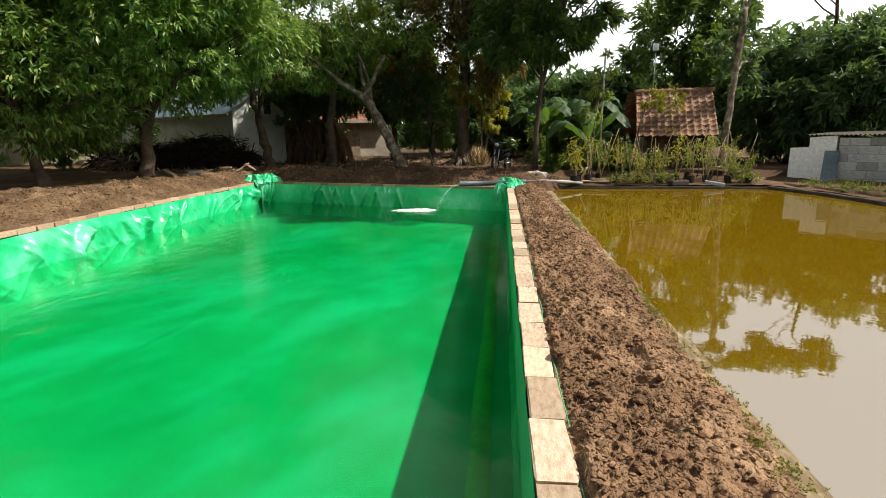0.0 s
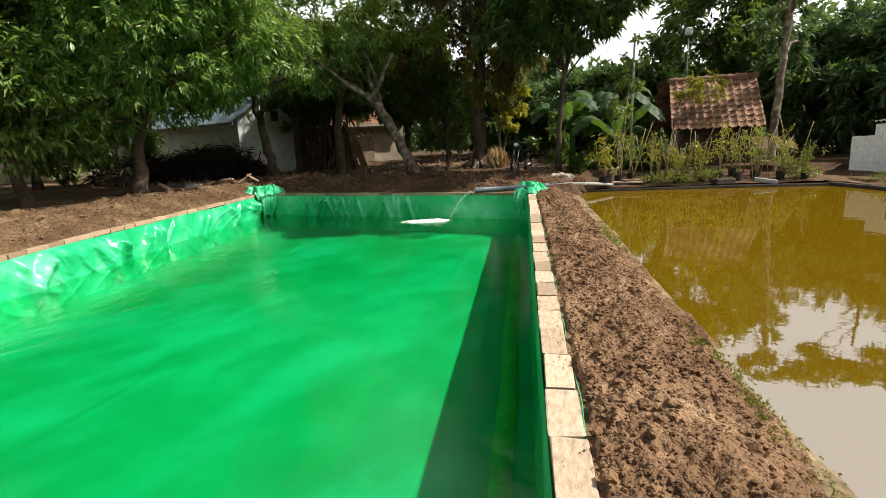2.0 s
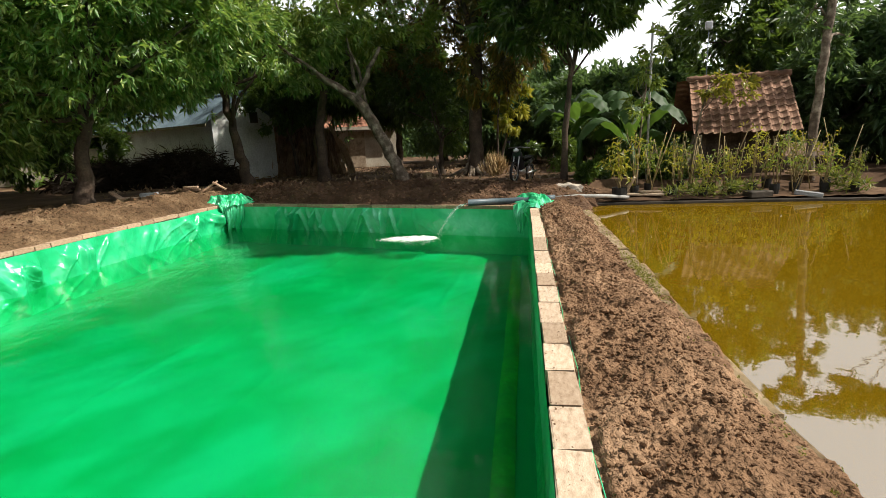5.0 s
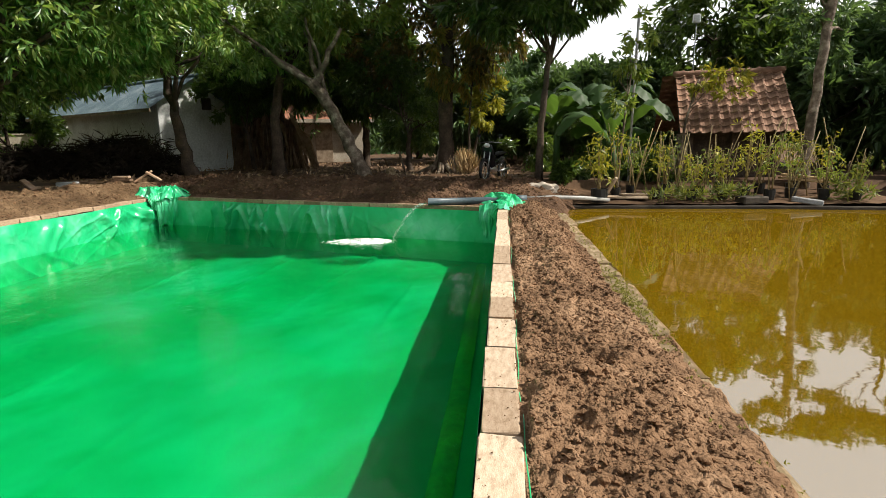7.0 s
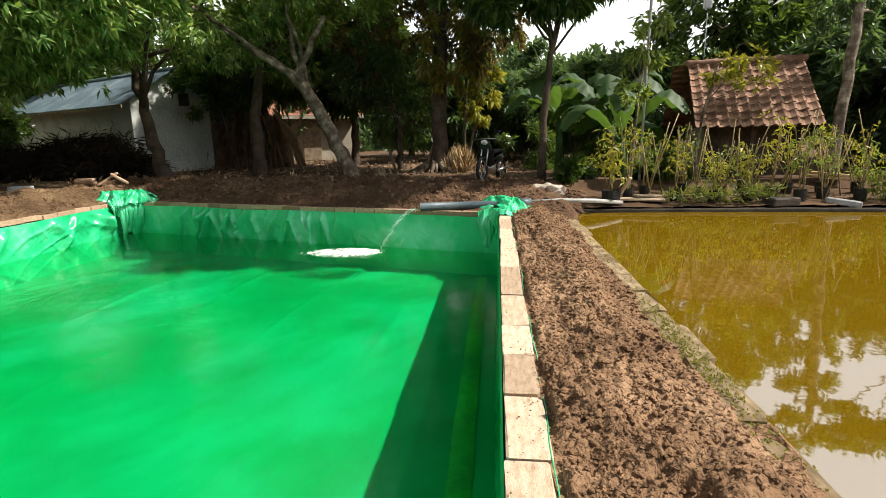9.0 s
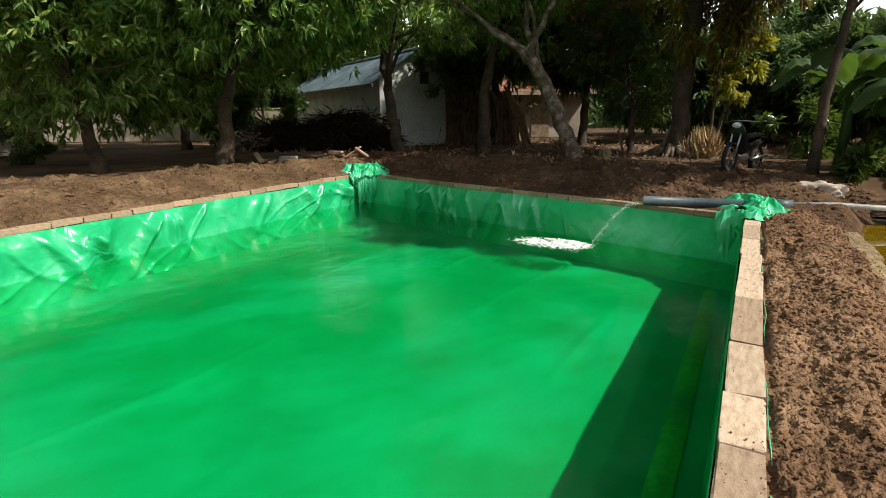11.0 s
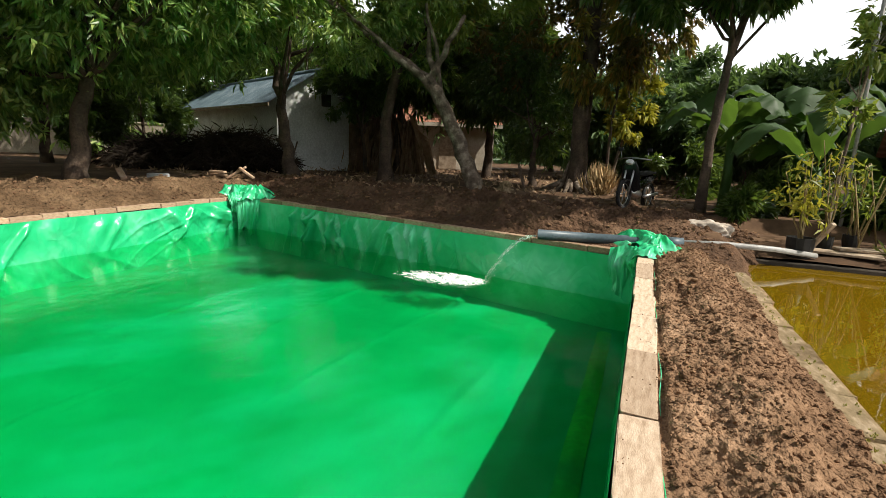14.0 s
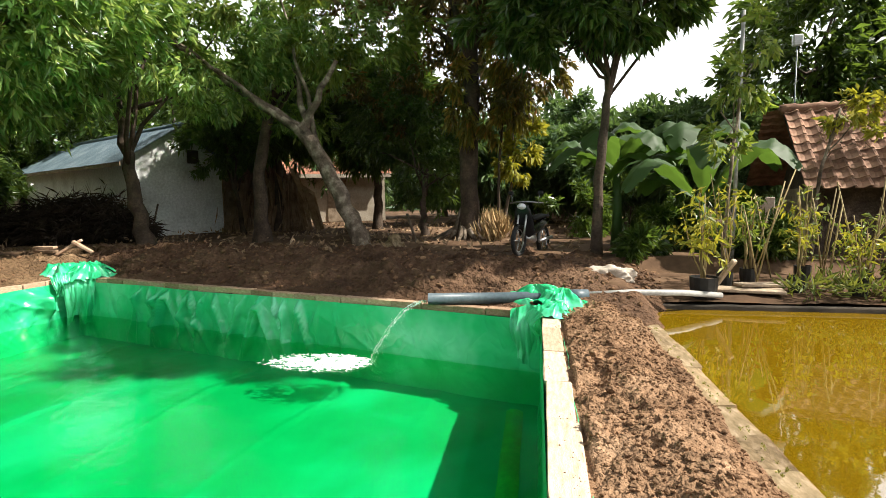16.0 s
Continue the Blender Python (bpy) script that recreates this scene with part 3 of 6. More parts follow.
n = 9000
sx, sy = 0.25 + 0.8 * rng.random(n), 0.8 + 13.9 * rng.random(n)
keep = fbm(sx * 2.4, sy * 2.4, 95, 3) + 0.12 * (0.6 - sx) > 0.42
sx, sy = sx[keep], sy[keep]
size = 0.004 + 0.016 * rng.random(len(sx)) ** 3
tagged(clods("soil_lumps", np.stack([sx, sy, path_height(sx, sy) + size * 0.25], 1), size, CLOD, 15), "angular lumps of dug earth in drifts on the path", "soil lumps", kind="stuff")


n = 800
sx, sy = 0.2 - 0.17 * rng.random(n) ** 1.7, 3.5 + 10.5 * rng.random(n)
keep = vnoise(sy * 1.7, sx * 6, 97) > 0.42
sx, sy = sx[keep], sy[keep]
size = 0.0015 + 0.004 * rng.random(len(sx)) ** 3
tagged(clods("wall_crumbs", np.stack([sx, sy, 0.003 + size * 0.3], 1), size, CLOD, 16), "specks of soil spilt on the pool wall's blocks", "soil crumbs", kind="stuff")


# bank of soil along the side of the pool under the mango trees
def side_height(u, y):
    z = 0.0 + 0.26 * np.clip((u - 0.1) / 0.8, 0, 1) - 0.08 * np.clip((u - 1.9) / 1.2, 0, 1)
    z += 0.16 * (fbm(u * 1.4, y * 1.4, 41, 3) - 0.5) * np.clip(u * 1.6 - 0.15, 0, 1) + 0.3 * np.maximum(fbm(u * 4, y * 4, 44, 5, 0.65) - 0.5, -0.12) * np.clip(u * 3, 0, 1)
    return np.where(u > 4.3, -0.2, z)


side_bank = sheet("side_soil_bank", np.arange(0.07, 4.5, 0.05), np.arange(NEAR, 19.0, 0.05), side_height, BANK_SOIL, place=lambda u, y, z: (left_x(y) - 0.04 - u, y, z))
tagged(side_bank, "heaped brown soil bank beside the pool wall", "soil bank", kind="structure")
n = 2200
su, sy = 0.2 + 2.6 * rng.random(n), 3 + 14 * rng.random(n)
size = 0.008 + 0.03 * rng.random(n) ** 4
tagged(clods("bank_clods", np.stack([left_x(sy) - 0.04 - su, sy, side_height(su, sy) + size * 0.3], 1), size, CLOD, 6), "loose soil clods on the bank", "soil clods", kind="stuff")


# bank behind the far wall
def back_height(u, v):
    z = 0.0 + 0.30 * np.clip((v - 0.05) / 1.1, 0, 1) - 0.10 * np.clip((v - 1.9) / 1.2, 0, 1)
    z *= np.clip((u + 1.6) / 1.4, 0.15, 1)
    z += 0.18 * (fbm(u * 1.3, v * 1.3, 51, 3) - 0.5) * np.clip(v * 1.5, 0, 1) + 0.46 * np.maximum(fbm(u * 3.2, v * 3.2, 54, 5, 0.65) - 0.5, -0.14) * np.clip(v * 3, 0, 1) * np.clip((u + 0.9) / 1.6, 0.15, 1)
    z = z - 0.07 * np.clip((-u - 0.2) / 0.8, 0, 1) - 0.6 * np.clip((-u - 0.8 - 0.25 * vnoise(v * 3, u * 0, 57)) / 0.5, 0, 1) ** 1.5
    return np.where(v > 3.7, -0.45, z)


def back_place(u, v, z):
    return A[0] + FAR_DIR[0] * u + FAR_OUT[0] * (v + 0.13), A[1] + FAR_DIR[1] * u + FAR_OUT[1] * (v + 0.13), z


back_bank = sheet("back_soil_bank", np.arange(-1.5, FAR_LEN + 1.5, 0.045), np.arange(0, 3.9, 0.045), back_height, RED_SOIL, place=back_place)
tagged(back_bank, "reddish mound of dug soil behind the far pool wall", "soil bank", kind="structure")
n = 2400
su, sv = -1.0 + (FAR_LEN + 1.8) * rng.random(n), 0.15 + 3 * rng.random(n)
size = 0.01 + 0.035 * rng.random(n) ** 4
px, py, _ = back_place(su, sv, 0)
tagged(clods("back_bank_clods", np.stack([px, py, back_height(su, sv) + size * 0.3], 1), size, CLOD, 8), "loose clods on the reddish mound", "soil clods", kind="stuff")


# banks of the pond
def pond_bank_height(x, y):
    z = -0.06 + 0.10 * np.clip((y - 15.2) / 1.2, 0, 1) + 0.07 * (fbm(x * 2, y * 2, 61, 4) - 0.5) + 0.05 * np.maximum(fbm(x * 7, y * 7, 64, 3) - 0.5, 0)
    return np.where(y > 17.4, -0.3, z)


far_bank = sheet("pond_far_bank", np.arange(0.9, 9.6, 0.06), np.arange(15.22, 17.6, 0.06), pond_bank_height, GROUND)
tagged(far_bank, "bare damp earth bank beyond the pond", "bank", kind="structure")


def right_edge(y):
    return np.interp(y, (-3, 6, 10, 12, 13.5, 15.3), (8.0, 7.9, 7.7, 7.65, 7.45, 6.9))


right_bank = sheet("pond_side_bank", np.arange(0.0, 9.0, 0.09), np.arange(NEAR, 15.6, 0.09), lambda u, y: -0.07 + 0.1 * np.clip(u / 2, 0, 1) + 0.08 * (fbm(u * 2, y * 2, 71, 4) - 0.5), GROUND, place=lambda u, y, z: (right_edge(y) + 0.1 + u, y, z))
tagged(right_bank, "earth bank with sparse grass beside the pond", "bank", kind="structure")


def edging(name, points, width, top, bottom, material, label, seed):
    """A low rough kerb along a line."""
    bm = bmesh.new()
    rnd = random.Random(seed)
    line = bend([(x, y, 0) for x, y in points], 40, 0.0, np.random.default_rng(seed))
    rows = []
    for i, p in enumerate(line):
        q = line[min(i + 1, len(line) - 1)] - line[max(i - 1, 0)]
        side = np.array((-q[1], q[0], 0)) / np.linalg.norm(q)
        w, h = width / 2 + rnd.uniform(-0.006, 0.006), top + rnd.uniform(-0.005, 0.005)
        rows.append([bm.verts.new((*(p + side * s * w)[:2], z)) for s, z in ((1, bottom), (1, h - 0.015), (0.85, h), (-0.85, h), (-1, h - 0.015), (-1, bottom))])
    for a, b in zip(rows, rows[1:]):
        for k in range(5):
            bm.faces.new((a[k], a[k + 1], b[k + 1], b[k]))
    bm.faces.new(rows[0])
    bm.faces.new(rows[-1][::-1])
    return tagged(part(name, bm, material), label, "kerb", kind="structure")


edging("pond_kerb_far", [(1.0, 15.25), (3.0, 15.22), (5.0, 15.15), (6.9, 14.95)], 0.1, -0.085, -0.9, DARK_EDGE, "low wet concrete kerb at the pond's far side", 1)
edging("pond_kerb_side", [(right_edge(y) - 0.02, y) for y in (15.0, 14.2, 13.5, 12.0, 10.0, 6.0, 0.0, -3.0)], 0.16, -0.07, -0.9, DARK_EDGE, "low wet concrete kerb curving round the pond", 2)

# pond
pond_bed = sheet("pond_bed", np.linspace(0.9, 8.4, 40), np.linspace(NEAR - 0.2, 15.4, 60), lambda x, y: -0.95 + 0.1 * fbm(x, y, 7), SOIL)
tagged(pond_bed, "muddy pond bed", "pond bed", kind="structure")
pond = sheet("pond_water", np.linspace(1.0, 8.2, 60), np.linspace(NEAR - 0.2, 15.3, 120), lambda x, y: POND + 0 * x, POND_WATER)
tagged(pond, "still ochre muddy pond water reflecting trees and sky", "pond water", kind="structure")

# ---- pool: walls, liner, water ----
def rectangle_wall(name, p, q, thick, label):
    """A masonry wall from p to q, its inner face on that line, thickness to the outside."""
    p, q = np.array(p, float), np.array(q, float)
    d = q - p
    length = np.linalg.norm(d)
    yaw = math.degrees(math.atan2(d[1], d[0]))
    root = thing(name, pose(p[0], p[1], 0, 0, 0, yaw), label, "pool wall", kind="structure")
    part("wall_body", box_bm((length, abs(thick) - 0.03, 1.3), Matrix.Translation((length / 2, -thick / 2, -0.72))), MORTAR, root)
    return root, float(length)


WALL_PATH, len_path = rectangle_wall("wall_path_side", (0.03, 14.3), (0.03, NEAR), -0.17, "low pool wall capped with uneven pale concrete blocks")
WALL_FAR, len_far = rectangle_wall("wall_far", tuple(B), tuple(A), -0.14, "low far pool wall capped with pale bricks")
side_pts = [(float(left_x(y)), y) for y in (NEAR, 3.0, 8.0, 12.0, 16.35)]
WALL_SIDE = thing("wall_tree_side", pose(0, 0, 0), "long low pool wall capped with pale bricks", "pool wall", kind="structure")
for (x0, y0), (x1, y1) in zip(side_pts, side_pts[1:]):
    ln = math.hypot(x1 - x0, y1 - y0)
    yaw = math.degrees(math.atan2(y1 - y0, x1 - x0))
    part("wall_body", box_bm((ln, 0.11, 1.3), pose(x0, y0, 0, 0, 0, yaw) @ Matrix.Translation((ln / 2, 0.075, -0.72))), MORTAR, WALL_SIDE)
near_wall, _ = rectangle_wall("wall_near", (0.03, NEAR), (-7.1, NEAR), -0.15, "low near pool wall of concrete blocks")


def fold(s, at, w, h):
    return h * np.exp(-((s - at) / w) ** 2)


def liner_wall(name, length, place, seed, folds, label, sag=0.03, top=0.045, crinkle=0.0, toe=0.0):
    """A sheet of liner hung over a wall's inner face: creases fan down from the rim, sharp crinkles cross between them."""
    s = np.arange(0, length + 0.001, 0.022)
    d = np.linspace(0, 1, 52)
    S, D = np.meshgrid(s, d)
    hang = np.minimum(D * 5, 1)
    off = 0.012 + 0.05 * (fbm(S * 1.3, D * 2.0, seed, 3) - 0.35) * np.minimum(D * 4, 1)
    off += 0.02 * (vnoise(S * 7 + D * 2, D * 1.2, seed + 3) - 0.5) * hang
    for k, (a, b, c, e, h) in enumerate(((1.7, 3.2, 0.5, 0.5, 1.0), (2.3, -3.6, 0.6, 0.7, 0.8), (3.6, 1.6, 0.7, 1.0, 0.45), (5.6, -6.5, 1.2, 1.2, 0.22), (7.5, 9.0, 1.0, 1.4, 0.16))):
        ridge = 1 - np.abs(2 * vnoise(S * a + D * b + 2.4 * fbm(S * 0.7 + 4 * k, D, seed + k, 2), S * c * 0.4 + D * e, seed + 20 + k) - 1)
        patch = np.clip(fbm(S * 0.55 + 3, D * 0.8, seed + 31 + k % 2, 2) * 3.2 - 1.1, 0.12, 1)
        off += crinkle * h * (ridge ** 5 - 0.15) * hang * patch
    for at, lean, w, h in folds:
        off += fold(S, at + lean * D, w * (1 + D), h) * np.minimum(D * 6, 1) * np.clip(1.25 - D, 0, 1)
    off = np.maximum(off, 0.006) + toe * np.clip((D - 0.8) / 0.2, 0, 1) ** 2
    Z = -top - sag * vnoise(S * 0.8, S * 0 + 1.5, seed + 9) * (1 - D) - D * (-FLOOR - top + 0.005)
    X, Y = place(S, off)
    verts = np.stack([X.ravel(), Y.ravel(), Z.ravel()], 1)
    w, h = len(s), len(d)
    i = np.arange(w * h).reshape(h, w)
    faces = np.stack([i[:-1, :-1].ravel(), i[:-1, 1:].ravel(), i[1:, 1:].ravel(), i[1:, :-1].ravel()], 1)
    return mesh_object(name, verts, faces, TARP, LINER, label, True)


LINER = thing("pool_liner", pose(0, 0, FLOOR), "bright green tarpaulin liner creased over walls and floor", "pool liner", kind="structure")
LINER_INV = Matrix.Translation((0, 0, -FLOOR))
rf = random.Random(5)
far_folds = [(rf.uniform(3.2, 6.6), rf.uniform(-0.5, 0.5), rf.uniform(0.018, 0.032), rf.uniform(0.08, 0.15)) for _ in range(22)]
far_folds += [(rf.uniform(0.2, FAR_LEN), rf.uniform(-0.4, 0.4), rf.uniform(0.02, 0.05), rf.uniform(0.02, 0.05)) for _ in range(5)]
liner_wall("liner_far", FAR_LEN, lambda s, o: (A[0] + FAR_DIR[0] * s - FAR_OUT[0] * o, A[1] + FAR_DIR[1] * s - FAR_OUT[1] * o), 3, far_folds, "", crinkle=0.012)
side_folds = [(rf.uniform(0.5, 16), rf.uniform(-0.9, 0.9), rf.uniform(0.04, 0.13), rf.uniform(0.04, 0.12)) for _ in range(60)]
liner_wall("liner_side", 16.35 - NEAR, lambda s, o: (left_x(16.35 - s) + o + 0.005, 16.35 - s), 13, side_folds, "", crinkle=0.05)
path_folds = [(rf.uniform(0, 17), rf.uniform(-0.4, 0.4), rf.uniform(0.03, 0.06), rf.uniform(0.01, 0.03)) for _ in range(20)]
liner_wall("liner_path", 14.15 - NEAR, lambda s, o: (A[0] - 0.001 - o * 0.3, 14.15 - s), 23, path_folds, "", 0.012, 0.008, 0.02, 0.12)


def floor_height(x, y):
    z = FLOOR + 0.03 * (fbm(x * 0.8, y * 0.8, 81, 3) - 0.5)
    warp = 0.5 * fbm(x * 0.5, y * 0.5, 85, 2)
    for at, slope, h in ((-1.2, 0.25, 0.02), (-2.6, 0.3, 0.025), (-3.9, 0.22, 0.02), (-5.4, 0.28, 0.025), (-6.5, 0.2, 0.02)):
        line = x - at - slope * (y - 8) * 0.25 + warp
        z = z + h * np.exp(-(line / 0.05) ** 2) * np.clip(vnoise(x * 0.9, y * 0.7, 88) * 2 - 0.7, 0, 1)
    return z


floor_sheet = sheet("liner_floor", np.linspace(-7.85, 0.03, 190), np.linspace(NEAR, 16.4, 380), floor_height, TARP_FLOOR, LINER)
# a low raised strip, yellower than the rest of the liner
sheet("foot_fold", np.linspace(-0.085, 0.085, 11), np.arange(NEAR, 14.0, 0.08), lambda u, y: FLOOR + 0.012 + 0.03 * np.cos(u / 0.085 * np.pi / 2) * (0.6 + 0.6 * vnoise(y * 1.3, y * 0, 93)), TARP_YELLOW, LINER,
      "yellow-green fold along the wall's foot", True, lambda u, y, z: (u - 0.25 + 0.05 * (fbm(y * 0.8, y * 0, 94, 3) - 0.5), y, z))
for ob in LINER.children:
    ob.matrix_parent_inverse = LINER_INV
# the green hem of the liner along the outer rim of the path-side wall
hem = [(0.212 + 0.006 * math.sin(y * 3.1) + 0.004 * math.sin(y * 11), y, -0.016 + 0.012 * math.sin(y * 5)) for y in np.arange(0.5, 14.2, 0.09)]
v, f = tube(hem, 0.003, 5)
hem_ob = pydata("hem", v, f, TARP, LINER)
hem_ob.matrix_parent_inverse = LINER_INV

pool_water = sheet("pool_water", np.linspace(-7.85, 0.02, 160), np.linspace(NEAR, 16.4, 300), lambda x, y: WATER + 0.004 * (fbm(x * 3, y * 3, 91, 3) - 0.5), POOL_WATER)
tagged(pool_water, "clear green pool water with small ripples", "pool water", kind="structure")

# ---- trees ----
tree("mango_tree", [(-10.6, 14.8, 0.2), (-10.5, 14.9, 1.6), (-10.2, 15.2, 3.0)], 0.2,
     [(-10.2, 15.2, 4.7, 3.5, 3.1, 2.3), (-8.2, 16.4, 4.9, 1.8, 2.0, 1.7), (-12.6, 14.4, 3.8, 2.6, 2.4, 2.2), (-9.8, 14.6, 6.6, 3.4, 3.0, 2.0)],
     7800, 10, (0.21, 0.066), MANGO, DARK_BARK, "dense mango tree with glossy drooping leaves", 101)
tree("mango_tree", [(-8.6, 19.0, 0.2), (-8.9, 19.1, 1.5), (-9.4, 19.4, 3.6)], 0.19,
     [(-9.6, 19.6, 5.2, 3.0, 2.6, 1.9), (-7.4, 19.4, 5.0, 2.2, 2.0, 1.7), (-8.6, 19.4, 7.2, 3.4, 2.4, 1.6)],
     2300, 10, (0.21, 0.066), MANGO, DARK_BARK, "mango tree with a dark slanting trunk near the white house", 102)
tree("mango_tree", [(-12.1, 12.8, 0.2), (-12.3, 12.7, 1.4), (-12.6, 12.6, 2.6)], 0.16,
     [(-12.8, 13.2, 3.7, 2.8, 2.4, 2.6), (-13.3, 11.8, 6.2, 3.2, 3.2, 2.4), (-14.4, 14.4, 4.6, 2.8, 2.8, 2.8)],
     6000, 10, (0.21, 0.066), MANGO, DARK_BARK, "low mango tree with dark bark and heavy leaf clusters", 103)
tree("mango_tree", [(-18.4, 19.2, 0.2), (-18.2, 19.1, 1.6), (-17.6, 19.0, 3.0)], 0.17,
     [(-17.6, 19.0, 4.2, 3.4, 3.0, 2.4), (-18.8, 18.5, 6.6, 3.6, 3.2, 2.4), (-15.2, 18.4, 5.6, 2.8, 2.4, 2.2)],
     4400, 10, (0.22, 0.07), MANGO, DARK_BARK, "spreading mango tree beside the white house", 104)
tree("shade_tree", [(-6.9, 21.0, 0.2), (-6.95, 21.1, 1.8), (-6.6, 21.4, 4.2)], 0.2,
     [(-6.6, 21.8, 6.2, 3.0, 2.6, 2.4), (-6.2, 22.6, 4.4, 2.0, 1.8, 1.4)],
     1300, 9, (0.22, 0.066), MANGO, DARK_BARK, "shade tree with orange-brown flaking bark", 105)
tree("leaning_tree", [(-3.82, 19.8, 0.2), (-4.46, 19.9, 1.6), (-5.25, 20.0, 2.9)], 0.2,
     [(-8.8, 19.7, 5.3, 1.6, 1.5, 0.9), (-4.4, 20.5, 5.0, 1.6, 1.5, 1.0), (-6.8, 20.0, 5.9, 2.0, 1.7, 1.0)],
     560, 9, (0.26, 0.085), FRESH_LEAF, PALE_BARK, "leaning tree with a pale mottled forked trunk", 106, limbs=1, top=0.75,
     forks=[([(-5.2, 20.0, 2.78), (-6.6, 20.0, 3.72), (-8.6, 19.8, 5.15)], 0.14, 0.05), ([(-5.2, 20.0, 2.8), (-4.95, 20.05, 3.3), (-4.4, 20.1, 4.3)], 0.12, 0.05)])
# the last two crown lumps stand out of view, added to shade the yard
tree("big_tree", [(-1.7, 21.6, 0.2), (-1.65, 21.6, 2.0), (-1.6, 21.7, 5.0), (-1.5, 21.8, 8.0)], 0.26,
     [(-1.4, 22.8, 7.4, 3.2, 2.8, 2.4), (-3.4, 23.2, 5.6, 2.2, 1.8, 2.2), (-0.4, 21.9, 5.0, 1.3, 1.5, 1.9), (-2.6, 24.0, 8.2, 2.6, 2.2, 1.8), (0.6, 21.5, 8.8, 3.2, 3.2, 1.8), (0.8, 19.4, 8.2, 2.4, 2.0, 1.3)],
     4800, 10, (0.22, 0.075), RUSTY_LEAF, DARK_BARK, "tall tree with rusty leaves and spreading roots", 107, top=0.6)
tree("dark_shrub_tree", [(-3.0, 22.4, 0.2), (-3.0, 22.4, 1.0), (-2.9, 22.5, 2.0)], 0.11,
     [(-3.0, 22.6, 2.4, 1.2, 1.1, 1.4), (-3.6, 23.2, 3.6, 1.6, 1.4, 1.3)],
     1300, 9, (0.18, 0.06), DARK_LEAF, DARK_BARK, "bushy dark-leaved young tree", 108)
tree("yellow_shrub", [(-0.85, 22.0, 0.2), (-0.8, 22.0, 0.9), (-0.6, 22.0, 1.6), (-0.6, 21.8, 4.0)], 0.05,
     [(-0.5, 21.9, 2.1, 0.5, 0.5, 0.4), (-0.2, 22.0, 2.6, 0.5, 0.4, 0.4), (-0.7, 21.8, 3.5, 0.45, 0.4, 0.6)],
     300, 8, (0.2, 0.075), YELLOW_LEAF, PALE_BARK, "shrub with sunlit yellow-green leaves", 109, category="shrub")
tree("creeper_tree", [(-0.95, 21.4, 0.2), (-0.9, 21.4, 2.0), (-0.7, 21.4, 4.6)], 0.045,
     [(-0.55, 21.4, 4.5, 0.6, 0.5, 0.7), (-0.35, 21.3, 5.4, 0.7, 0.5, 0.7), (-0.8, 21.2, 3.0, 0.4, 0.4, 0.6), (-1.7, 21.2, 3.6, 0.4, 0.3, 0.8)],
     520, 8, (0.22, 0.06), RUSTY_BRIGHT, DARK_BARK, "thin tree with hanging yellow and rust-red leaves", 119, droop=0.8)
# the last five crown lumps are unseen, added to shade the back bank
tree("slender_tree", [(0.95, 17.8, 0.1), (1.0, 17.8, 1.6), (1.15, 17.9, 3.0), (1.5, 18.0, 4.3)], 0.09,
     [(1.3, 18.0, 4.6, 1.3, 1.2, 0.8), (0.5, 17.8, 4.4, 1.0, 0.9, 0.7), (-0.3, 17.9, 4.3, 0.9, 0.8, 0.6), (0.2, 17.9, 3.9, 0.75, 0.8, 0.5), (2.5, 18.2, 4.9, 1.0, 0.9, 0.55), (0.2, 18.0, 5.3, 1.2, 1.0, 0.7), (1.4, 17.4, 7.3, 2.3, 1.5, 0.8), (-1.0, 18.4, 7.2, 2.0, 1.5, 0.8), (2.6, 18.8, 8.4, 2.6, 1.8, 0.9), (2.5, 16.3, 7.6, 2.4, 1.6, 0.9), (4.6, 16.5, 7.5, 2.0, 1.4, 0.8)],
     6600, 9, (0.26, 0.075), DARK_LEAF, DARK_BARK, "slender tree with a bare trunk, drooping top leaves and an added unseen high crown", 110, top=0.55)
tree("bare_trunk_tree", [(6.58, 17.2, 0.0), (6.66, 17.3, 1.3), (6.8, 17.4, 3.2), (6.9, 17.4, 4.9)], 0.11,
     [(6.9, 17.4, 4.6, 0.3, 0.3, 0.35), (6.5, 17.7, 3.8, 0.45, 0.4, 0.4), (7.3, 18.6, 4.0, 0.75, 0.6, 0.55), (7.7, 19.2, 3.3, 0.7, 0.6, 0.6)],
     230, 7, (0.2, 0.07), FAR_LEAF, PALE_BARK, "lopped tree with a tall bare grey trunk by the pond", 111, top=0.75, limbs=2,
     forks=[([(6.88, 17.4, 4.7), (6.96, 17.4, 5.0), (7.08, 17.4, 5.3)], 0.06, 0.03), ([(6.88, 17.4, 4.7), (6.83, 17.4, 5.0), (6.75, 17.4, 5.2)], 0.05, 0.03)])
tree("overhanging_tree", [(12.0, 21.6, 0.0), (11.8, 21.4, 3.0), (11.3, 21.0, 6.2)], 0.1,
     [(9.6, 20.6, 6.85, 1.5, 0.9, 0.4), (11.3, 20.8, 6.85, 1.5, 1.0, 0.45), (8.2, 20.6, 6.9, 0.9, 0.7, 0.3)],
     620, 9, (0.24, 0.075), DARK_LEAF, DARK_BARK, "tree with high leafy boughs hanging out over the pond", 112, limbs=1)
